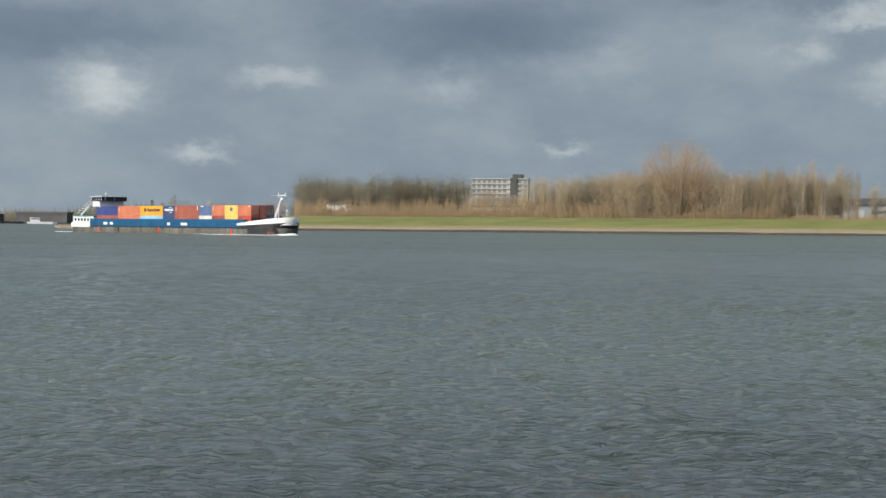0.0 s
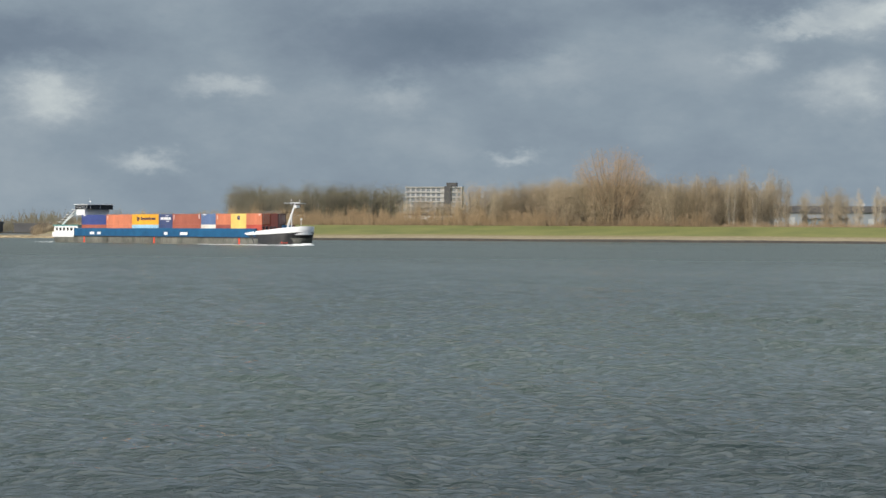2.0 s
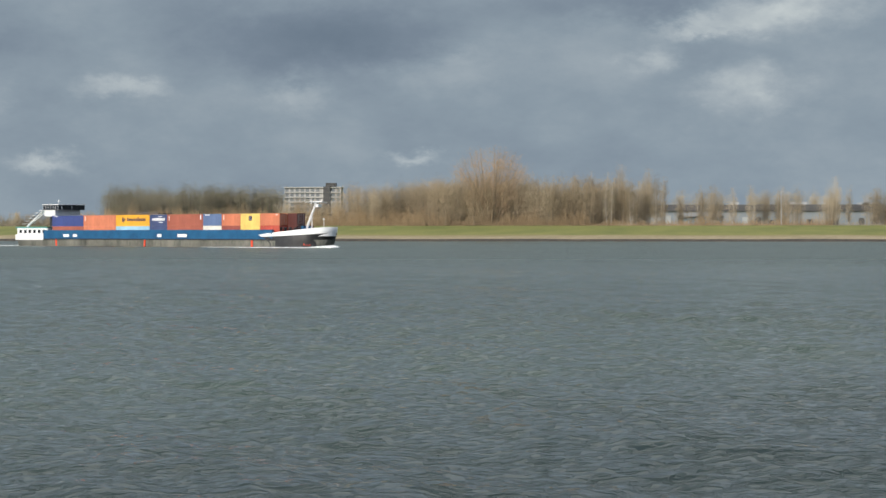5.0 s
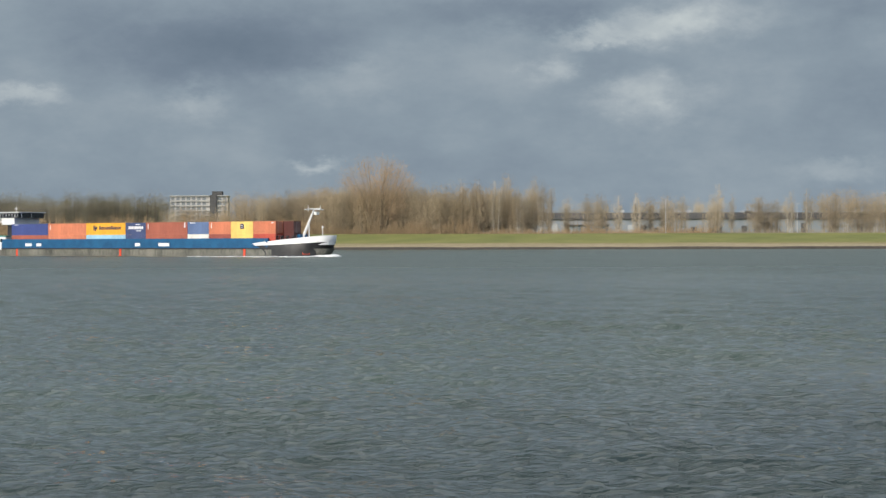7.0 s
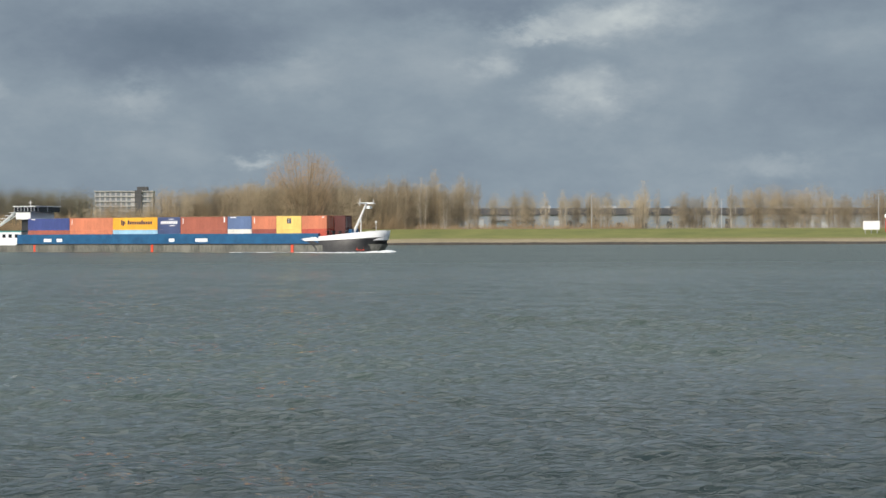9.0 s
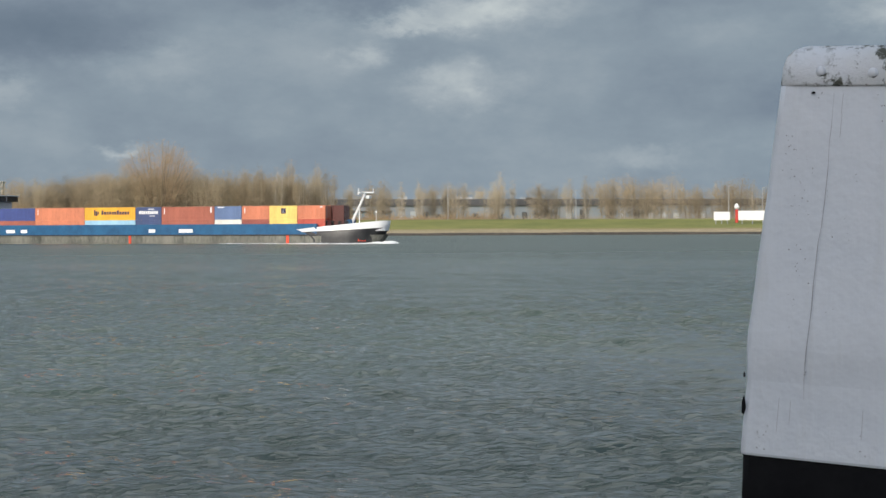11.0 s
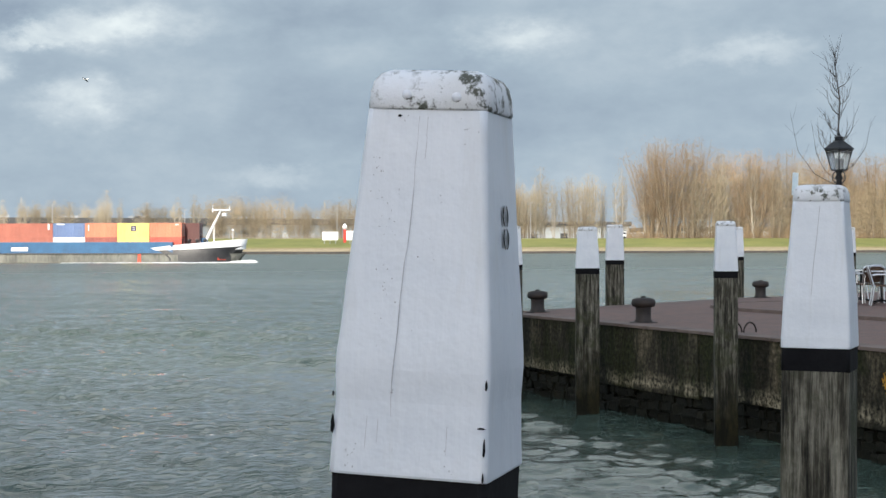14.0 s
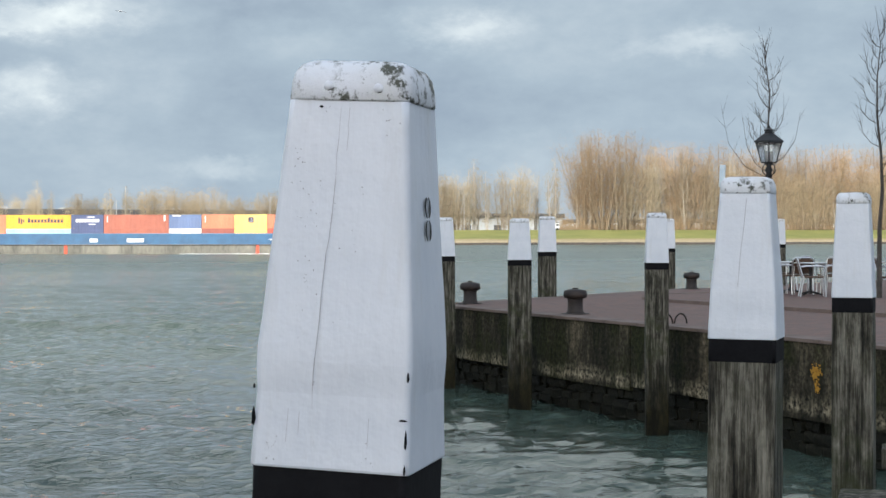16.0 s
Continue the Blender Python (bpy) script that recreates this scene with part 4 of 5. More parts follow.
    rod(bm, foot + Vector((2.2, 0, 0.1)), foot.lerp(tip, 0.62), 0.12, 0.1, 6)
    part("mast", bm, M["ship_white"], root, "raked white mast")
    bm = B()
    hexa(bm, (tip.x - 1.7, mid - 0.15, 9.75), (tip.x + 1.7, mid + 0.15, 10.0), 0.04)
    hexa(bm, (tip.x - 0.2, mid - 3.0, 9.7), (tip.x + 0.2, mid + 3.0, 9.85), 0.03)
    rod(bm, (tip.x - 1.6, mid, 9.4), (tip.x - 1.6, mid, 10.8), 0.09, 0.05, 6)
    rod(bm, (tip.x + 1.6, mid, 9.8), (tip.x + 1.6, mid, 10.6), 0.09, 0.05, 6)
    hexa(bm, (tip.x + 0.2, mid - 0.5, 8.7), (tip.x + 1.0, mid + 0.5, 9.3), 0.08)
    part("radar", bm, M["ship_white"], root, "white radar bar and yard")
    bm = B()
    rod(bm, (BOW - 2.4, mid, 4.2), (BOW - 2.4, mid, 6.0), 0.07, 0.05, 6)
    lathe(bm, [(0.1, 0), (0.26, 0.2), (0.1, 0.45)], 8, (BOW - 2.4, mid, 5.9))
    part("bow_light", bm, M["ship_white"], root)

    # stern: deckhouse, wheelhouse on its column, funnel stays
    bm = B()
    hexa(bm, (-54.6, near + 0.9, 1.8), (-42.2, far - 0.9, 4.5), 0.12)
    part("deckhouse", bm, M["ship_white"], root, "white deckhouse")
    bm = B()
    hexa(bm, (-54.0, near - 0.08, 1.5), (-42.6, near + 0.45, 2.9), 0.05)
    hexa(bm, (-55.6, near + 2.4, 1.5), (-55.1, far - 0.5, 2.9), 0.05)
    part("stern_bulwark", bm, M["ship_white"], root, "white stern bulwark")
    for k in range(6):
        bm = B()
        hexa(bm, (-53.6 + k * 1.9, near + 0.84, 3.2), (-52.6 + k * 1.9, near + 0.95, 4.0), 0.03)
        part("window", bm, M["glass"], root)
    bm = B()
    hexa(bm, (-55.0, near + 0.7, 4.5), (-42.0, far - 0.7, 4.75), 0.05)
    part("deckhouse_roof", bm, M["teal"], root, "teal deckhouse roof edge")
    bm = B()
    hexa(bm, (-44.6, mid - 2.2, 4.7), (-41.6, mid + 2.2, 7.3), 0.1)
    part("lift_column", bm, M["hull_black"], root, "dark wheelhouse column")
    bm = B()
    hexa(bm, (-44.8, mid - 3.8, 7.3), (-40.4, mid + 3.8, 8.9), 0.12)
    wheel = part("wheelhouse", bm, M["ship_white"], root, "white wheelhouse raised over the stack")
    bm = B()
    hexa(bm, (-45.0, mid - 4.0, 8.9), (-38.9, mid + 4.0, 10.1), 0.06)
    part("window", bm, M["glass"], wheel, "dark wrap-around windows")
    bm = B()
    hexa(bm, (-45.3, mid - 4.2, 10.1), (-38.6, mid + 4.2, 10.28), 0.1)
    part("roof", bm, M["ship_white"], wheel)
    for k in range(9):
        bm = B()
        if k < 7:
            hexa(bm, (-45.02 + k * 1.0, mid - 4.04, 8.9), (-44.94 + k * 1.0, mid - 3.98, 10.1))
        else:
            hexa(bm, (-38.92, mid - 3 + (k - 7) * 3, 8.9), (-38.84, mid - 2.9 + (k - 7) * 3, 10.1))
        part("mullion", bm, M["ship_white"], wheel)
    bm = B()
    rod(bm, (-52.0, near + 2, 4.7), (-45.0, near + 2.2, 9.0), 0.3, 0.3, 6)
    rod(bm, (-52.0, near + 2, 4.7), (-44.8, near + 2.2, 8.3), 0.12, 0.12, 6)
    for k in range(6):
        p = Vector((-52.4, near + 2, 5.5)).lerp(Vector((-45.6, near + 2.2, 8.8)), k / 5)
        hexa(bm, (p.x - 0.5, near + 1.2, p.z - 0.05), (p.x + 0.5, near + 2.4, p.z + 0.08))
    part("stairs", bm, M["ship_white"], root, "white outside stairs")
    bm = B()
    rod(bm, (-44, mid, 10.1), (-44, mid, 11.6), 0.08, 0.04, 6)
    rod(bm, (-44.6, mid, 11.1), (-43.4, mid, 11.1), 0.06, 0.06, 6)
    part("aerial", bm, M["ship_white"], wheel)
    bm = B()
    hexa(bm, (-42.3, near + 0.5, 1.2), (BOW - 12.5, far - 0.5, 2.19))
    part("hold_floor", bm, M["hatch_grey"], root)
    return root




def corrugated(length, height, width):
    """A container's shell: folded steel sides, flat top, hollow folds 4 cm deep."""
    bm = B()
    n = int(length / 0.28)
    step = (length - 0.3) / n
    xs = []
    for k in range(n):
        x = 0.15 + k * step
        xs += [(x, 0.0), (x + step * 0.4, 0.0), (x + step * 0.5, 0.045), (x + step * 0.9, 0.045)]
    xs.append((length - 0.15, 0.0))
    for side in (0, 1):
        lo = [bm.verts.new((x, 0.03 + d if side == 0 else width - 0.03 - d, 0.14)) for x, d in xs]
        hi = [bm.verts.new((x, 0.03 + d if side == 0 else width - 0.03 - d, height - 0.1)) for x, d in xs]
        for k in range(len(xs) - 1):
            bm.faces.new((lo[k], lo[k + 1], hi[k + 1], hi[k]))
    hexa(bm, (0.1, 0.08, 0.1), (length - 0.1, width - 0.08, height - 0.03))
    bmesh.ops.recalc_face_normals(bm, faces=bm.faces[:])
    return bm


def frame_bars(length, height, width):
    bm = B()
    for x in (0.0, length - 0.15):
        for y in (0.0, width - 0.15):
            hexa(bm, (x, y, 0), (x + 0.15, y + 0.15, height))
    for y in (0.0, width - 0.1):
        hexa(bm, (0.15, y, 0), (length - 0.15, y + 0.1, 0.15))
        hexa(bm, (0.15, y, height - 0.1), (length - 0.15, y + 0.1, height - 0.001))
    return bm


def make_container(length, paint, label, marks=()):
    w, h = 2.44, 2.6
    root = thing("shipping_container", pose(0, 0, 0), label, "container", "containers on the barge")
    part("body", corrugated(length, h, w), PAINT[paint], root)
    part("corner_frame", frame_bars(length, h, w), PAINT[paint], root)
    bm = B()
    hexa(bm, (length - 0.09, 0.16, 0.16), (length - 0.03, w - 0.16, h - 0.12), 0.01)
    door = part("door", bm, PAINT[paint], root)
    bm = B()
    for y in (0.45, 0.95, 1.5, 2.0):
        rod(bm, (length - 0.0, y, 0.2), (length - 0.0, y, h - 0.2), 0.03, 0.03, 6)
    part("locking_bar", bm, M["galv"], door)
    for x0, z0, x1, z1, mat in marks:
        bm = B()
        hexa(bm, (x0, -0.02, z0), (x1, 0.035, z1), 0.0)
        part("marking", bm, M[mat], root, "plain painted marking")
    return root


FT20, FT40 = 6.06, 12.19
BRAND_AMBER = tuple([(2.3, 1.0, 2.6, 2.1, "ink"), (2.75, 0.85, 3.05, 1.9, "ink"), (3.2, 1.2, 3.45, 1.8, "ink")] + [(4.1 + k * 0.62, 1.15, 4.1 + k * 0.62 + 0.42, 1.15 + (0.85 if k in (0, 6) else 0.6), "ink") for k in range(11)])
BRAND_NAVY = tuple([(0.9 + k * 0.5, 1.2, 1.28 + k * 0.5, 1.8, "ink_white") for k in range(9)] + [(3.0, 2.1, 4.4, 2.25, "ink_white"), (3.3, 0.75, 4.6, 0.9, "ink_white")])
NUMBER = ((0.6, 1.2, 0.75, 2.3, "ink_white"),)
# length, upper paint, lower paint, upper marks
STACKS = [
    (FT40, "blue", "brick", ((1.0, 2.3, 2.2, 2.5, "ink_white"),)), (FT40, "salmon", "salmon", NUMBER), (FT40, "amber", "pale_blue", BRAND_AMBER),
    (FT20, "navy", "navy", BRAND_NAVY), (FT40, "brick", "brick", NUMBER + ((11.3, 1.4, 11.6, 2.5, "ink_white"),)), (FT20, "slate", "cream", ((0.7, 2.3, 2.2, 2.5, "ink_white"),)),
    (FT20, "coral", "rust", NUMBER), (FT20, "yellow", "yellow", ((2.6, 1.1, 3.6, 2.1, "ink"), (2.8, 1.3, 3.4, 1.45, "ink_white"), (2.8, 1.7, 3.4, 1.85, "ink_white"))),
    (FT20, "coral", "red", ((4.9, 2.2, 5.5, 2.4, "ink_white"),))]
WORDS = {"blue": "royal blue", "salmon": "faded orange-red", "amber": "bright amber orange", "pale_blue": "pale sky blue", "navy": "dark navy blue",
         "brick": "brick red", "slate": "slate blue", "cream": "off-white", "coral": "faded coral red", "rust": "dark rust red", "yellow": "warm yellow",
         "red": "bright red", "maroon": "dark maroon"}
CARGO = []  # container, its place on the barge


def load_barge():
    x = -40.0
    kept = {}

    def put(length, paint, marks, at):
        key = (length, paint, marks)
        words = "%s %s-foot steel container stacked on the barge" % (WORDS[paint], "forty" if length > 8 else "twenty")
        if key in kept:
            ob = copy_thing(kept[key], pose(0, 0, 0))
        else:
            ob = kept[key] = make_container(length, paint, words, marks)
        CARGO.append((ob, pose(*at)))

    for length, upper, lower, marks in STACKS:
        put(length, lower, (), (x, 0.0, 2.2))
        put(length, upper, marks, (x, 0.0, 4.81))
        x += length + 0.09
    # the inner row stands further forward, its doors showing beside the outer one
    for z, paint in ((2.2, "maroon"), (4.81, "maroon")):
        put(FT20, paint, (), (x - FT20 + 2.6, 2.52, z))
    put(FT20, "maroon", (), (x - FT20 + 2.8, 5.04, 2.2))


barge = make_barge()
load_barge()


def make_foam():
    """White broken water thrown up at the bow and along the side."""
    rnd = random.Random(5)
    bm = B()
    for k in range(620):
        f = rnd.random()
        x = BOW + 1.5 - f * f * 34
        spread = 0.6 + (1 - f) * 1.2
        y = -0.9 + (6.0 * max(0, 1 - (BOW + 1.5 - x) / 12) ** 1.3) - rnd.uniform(0, spread + 1.4)
        r = rnd.uniform(0.15, 0.6) * (1.15 - 0.6 * f)
        lump = bmesh.ops.create_icosphere(bm, subdivisions=1, radius=r)["verts"]
        bmesh.ops.transform(bm, verts=lump, matrix=Matrix.Translation((x, y, 0.05)) @ Matrix.Diagonal((1.8, 1.0, rnd.uniform(0.3, 0.75) * (1.2 if f < 0.3 else 0.5), 1)))
    for k in range(60):
        x = -55 - rnd.random() * 9
        lump = bmesh.ops.create_icosphere(bm, subdivisions=1, radius=rnd.uniform(.1, .35))["verts"]
        bmesh.ops.transform(bm, verts=lump, matrix=Matrix.Translation((x, rnd.uniform(-1.5, 8), 0.02)) @ Matrix.Diagonal((2.2, 1.0, 0.4, 1)))
    return tagged(new("bow_wave", mesh_of("bow_wave", bm, M["foam"])), "white foaming bow wave along the barge", "wave", kind="stuff")


bow_wave = make_foam()


# ---- the quay ----
DECK = 1.58
WALL_X = 13.52


def make_quay():
    outline = [(WALL_X, 4.0), (WALL_X, 32.3), (14.2, 33.2), (24.6, 40.4), (34, 45.5), (60, 52), (60, 4.0)]
    bm = B()
    prism(bm, [(x + 0.12 if x < 14 else x, y) for x, y in outline], -2.5, DECK - 0.12)
    setting("quay_wall", bm, M["wall"], "stained old concrete quay wall with tide marks", "wall")
    bm = B()
    prism(bm, [(x + 0.42 if x < 14 else x + 0.2, y - (0.35 if y > 30 else 0)) for x, y in outline], DECK - 0.12, DECK)
    setting("pavement", bm, M["paving"], "red-brown clinker paving of the quay", "pavement")
    # upper face panels that overhang the older stones
    stretch = [(y, min(y + 4.02, 32.3)) for y in np.arange(4.0, 32.3, 4.05)]
    for a, b in stretch:
        bm = B()
        hexa(bm, (WALL_X - 0.02, a, 0.5 + 0.05 * math.sin(a * 2.3)), (WALL_X + 0.14, b, DECK - 0.05), 0.015)
        setting("wall_panel", bm, M["wall"], "weathered concrete facing of the quay", "wall")
    # coping stones
    kerb = None
    wall = bpy.data.objects["quay_wall"]
    y = 4.0
    while y < 32.2:
        if kerb is None:
            bm = B()
            hexa(bm, (0, 0, 0.118), (0.46, 0.985, 0.17), 0.012)
            kerb = mesh_of("coping_stone", bm, M["coping"])
        ob = new("coping_stone", kerb)
        ob.parent, ob.location = wall, (WALL_X - 0.06, y, DECK - 0.165)
        y += 1.0
    a, b = Vector((14.2, 33.2, 0)), Vector((24.6, 40.4, 0))
    d = (b - a).normalized()
    for k in range(12):
        p = a + d * k * 1.03
        ob = new("coping_stone", kerb)
        ob.parent, ob.location, ob.rotation_euler = wall, (p.x, p.y, DECK - 0.165), (0, 0, math.atan2(d.y, d.x) - math.pi / 2)
    # rough stones below the facing
    rnd = random.Random(8)
    shapes = []
    for k in range(5):
        bm = B()
        hexa(bm, (0, 0, 0), (0.3, 0.3, 0.16), 0.03)
        for v in bm.verts:
            v.co += Vector((rnd.uniform(-.02, .02), rnd.uniform(-.02, .02), rnd.uniform(-.014, .014)))
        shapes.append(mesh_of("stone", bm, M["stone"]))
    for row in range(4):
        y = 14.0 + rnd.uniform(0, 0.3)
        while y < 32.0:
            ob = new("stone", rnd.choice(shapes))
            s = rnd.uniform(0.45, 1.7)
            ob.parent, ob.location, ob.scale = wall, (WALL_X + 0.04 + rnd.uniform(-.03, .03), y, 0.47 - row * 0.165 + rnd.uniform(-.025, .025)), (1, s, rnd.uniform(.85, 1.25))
            ob.rotation_euler = (radians(rnd.uniform(-5, 5)), 0, radians(rnd.uniform(-4, 4)))
            y += 0.295 * s
    # raised terrace
    bm = B()
    curve = [(18.5, 4.5), (18.5, 31.6)] + [(21.9 - 3.4 * math.cos(radians(a)), 31.6 + 3.4 * math.sin(radians(a))) for a in range(15, 91, 15)] + [(59, 40.0), (59, 4.5)]
    prism(bm, curve, DECK - 0.05, DECK + 0.06)
    setting("terrace", bm, M["paving"], "low raised brick terrace with a rounded corner", "pavement")
    bm = B()
    for p, q in zip(curve[:8], curve[1:9]):
        u = Vector((q[0] - p[0], q[1] - p[1], 0))
        hexa(bm, (0, -0.04, 0), (u.length, 0.12, 0.1), 0.01, Matrix.Translation((p[0], p[1], DECK - 0.03)) @ Matrix.Rotation(math.atan2(u.y, u.x), 4, "Z"))
    setting("terrace_kerb", bm, M["coping"], "stone kerb round the terrace", "kerb")
    # where the camera stands, and the houses behind it
    bm = B()
    prism(bm, [(-60, -60), (60, -60), (60, 4.0), (13.45, 4.0), (6.0, -0.6), (-60, -0.6)], -2.5, DECK)
    setting("near_quay", bm, M["paving"], "brick-paved quay on the near shore", "pavement")


make_quay()


def make_shade_cloud():
    """An unseen cumulus added before the sun, high behind the shore, to lay shade over the near quay and water."""
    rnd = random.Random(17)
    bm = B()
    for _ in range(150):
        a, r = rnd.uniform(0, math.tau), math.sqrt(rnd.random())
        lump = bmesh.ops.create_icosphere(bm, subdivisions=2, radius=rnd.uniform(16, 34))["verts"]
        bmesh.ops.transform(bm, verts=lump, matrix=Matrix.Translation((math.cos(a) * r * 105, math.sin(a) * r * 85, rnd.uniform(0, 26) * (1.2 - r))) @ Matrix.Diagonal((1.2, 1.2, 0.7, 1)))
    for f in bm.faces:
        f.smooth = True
    ob = tagged(new("cloud", mesh_of("cloud", bm, M["cloud"])), "unseen white cumulus cloud added before the sun to shade the near quay", "cloud", kind="stuff")
    # set out of view so its shadow edge falls beside the quay
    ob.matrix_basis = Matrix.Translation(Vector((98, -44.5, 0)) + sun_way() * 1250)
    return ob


make_shade_cloud()


# ---- mooring piles ----
def make_pile(x, y, top, white_bottom, width, turn, taper=0.72, depth=None, number=False, lean=(0, 0), cap_h=0.075, foot=-2.2):
    """A square timber pile: weathered shaft, tar band, white tapered head with a rounded, lidded top."""
    depth = depth or width
    root = thing("mooring_pile", pose(x + 0.07, y, 0, lean[0], lean[1], turn), "square timber mooring pile with a white painted head and black band", "mooring pile", "mooring piles")
    hw, hd = width / 2, depth / 2

    def loft(rings, bev, round_=False):
        """Square rings with rounded corners, hewn: faces sunk a little here and there, corners worn."""
        bm = B()
        levels = []
        fine = [rings[0]]
        for p, q in zip(rings, rings[1:]):
            n = max(1, int((q[0] - p[0]) / 0.035)) if q[0] > white_bottom - 0.11 else 1
            fine += [tuple(u + (v - u) * k / n for u, v in zip(p, q)) for k in range(1, n + 1)]
        for z, sx, sy in fine:
            c = min(bev, sx * 0.5, sy * 0.5)
            ring = []
            for cx, cy, start in ((sx - c, -sy + c, -90), (sx - c, sy - c, 0), (-sx + c, sy - c, 90), (-sx + c, -sy + c, 180)):
                ring += [(cx + c * math.cos(radians(start + 18 * k)), cy + c * math.sin(radians(start + 18 * k))) for k in range(6)]
            worn = []
            for k, (px, py) in enumerate(ring):
                at = Vector((px * 9 + x, py * 9 + y, z * 9))
                sunk = abs(noise.noise(at)) * 0.012 + abs(noise.noise(at * 4.3)) * (0.014 if 0 < k % 6 < 5 else 0.004)
                worn.append(bm.verts.new((px * (1 - sunk), py * (1 - sunk), z)))
            levels.append(worn)
        for lo, hi in zip(levels, levels[1:]):
            for k in range(24):
                bm.faces.new((lo[k], lo[(k + 1) % 24], hi[(k + 1) % 24], hi[k])).smooth = round_ or k % 6 != 5
        bm.faces.new(levels[0][::-1])
        bm.faces.new(levels[-1])
        return bm

    band = 0.1
    rnd = random.Random(int(x * 100 + y * 10))
    w = [(foot, hw * 1.02, hd * 1.02)]
    for k in range(1, 9):
        z = foot + (white_bottom - band - foot) * k / 9
        w.append((z, hw * rnd.uniform(.985, 1.02), hd * rnd.uniform(.985, 1.02)))
    w.append((white_bottom - band, hw * 0.99, hd * 0.99))
    part("shaft", loft(w, width * 0.06), M["pile"], root, "grey weathered timber shaft")
    part("band", loft([(white_bottom - band, hw * 1.0, hd * 1.0), (white_bottom, hw * 0.995, hd * 0.995)], width * 0.05), M["tar"], root, "black tarred band")
    shoulder = white_bottom + (top - white_bottom) * 0.26
    cz = top - cap_h
    t0 = 1.0 if number else 0.97
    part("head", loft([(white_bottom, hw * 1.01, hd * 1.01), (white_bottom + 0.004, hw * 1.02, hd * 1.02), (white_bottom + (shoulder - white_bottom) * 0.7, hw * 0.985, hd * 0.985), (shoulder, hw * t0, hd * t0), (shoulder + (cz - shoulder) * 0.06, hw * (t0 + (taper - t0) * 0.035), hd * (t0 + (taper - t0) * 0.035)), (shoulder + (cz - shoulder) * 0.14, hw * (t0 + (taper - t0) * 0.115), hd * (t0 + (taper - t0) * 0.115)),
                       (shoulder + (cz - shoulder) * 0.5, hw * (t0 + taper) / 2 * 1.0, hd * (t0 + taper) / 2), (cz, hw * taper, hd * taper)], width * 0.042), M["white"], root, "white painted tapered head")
    tw, td = hw * taper * 1.03, hd * taper * 1.03
    cap = part("cap", loft([(cz, tw * 0.99, td * 0.99), (cz + 0.004, tw * 1.01, td * 1.01), (cz + cap_h * 0.45, tw * 0.99, td * 0.99), (cz + cap_h * 0.7, tw * 0.95, td * 0.95), (cz + cap_h * 0.88, tw * 0.87, td * 0.87), (cz + cap_h * 0.97, tw * 0.74, td * 0.74), (top, tw * 0.45, td * 0.45)], width * 0.11, True),
         M["cap"], root, "rounded lid with dark mould and flaking paint")
    return root, hw, hd, taper, white_bottom, cz


PILES = [  # x, y, top, bottom of the white, width, turn, taper
    (12.80, 27.10, 3.30, 2.57, 0.42, -24, 0.80), (17.6, 35.75, 3.46, 2.63, 0.42, -22, 0.86), (12.80, 22.28, 3.33, 2.58, 0.345, -26, 0.82),
    (12.85, 30.65, 3.36, 2.60, 0.40, -20, 0.82), (23.9, 40.95, 3.48, 2.66, 0.36, -25, 0.86), (28.0, 41.65, 3.50, 2.76, 0.36, -30, 0.86),
    (13.0, 16.55, 3.47, 2.50, 0.36, -30, 0.82)]
for x, y, top, low, wd, turn, tp in PILES:
    make_pile(x, y, top, low, wd, turn, tp)


def streak(bm, pts, w, y):
    """A thin split in the paint along (x, z) points on a face at depth y."""
    for (x0, z0), (x1, z1) in zip(pts, pts[1:]):
        bm.faces.new([bm.verts.new(p) for p in ((x0 - w, y[0], z0), (x0 + w, y[0], z0), (x1 + w * 0.8, y[1], z1), (x1 - w * 0.8, y[1], z1))])


def face_depth(hd, taper, low, cz, z):
    """How far out the front face of a head stands at height z."""
    sh = low + (cz + 0.075 - low) * 0.26
    if z < sh:
        return hd * 1.005
    return hd * (1.0 + (taper - 1.0) * (z - sh) / (cz - sh))


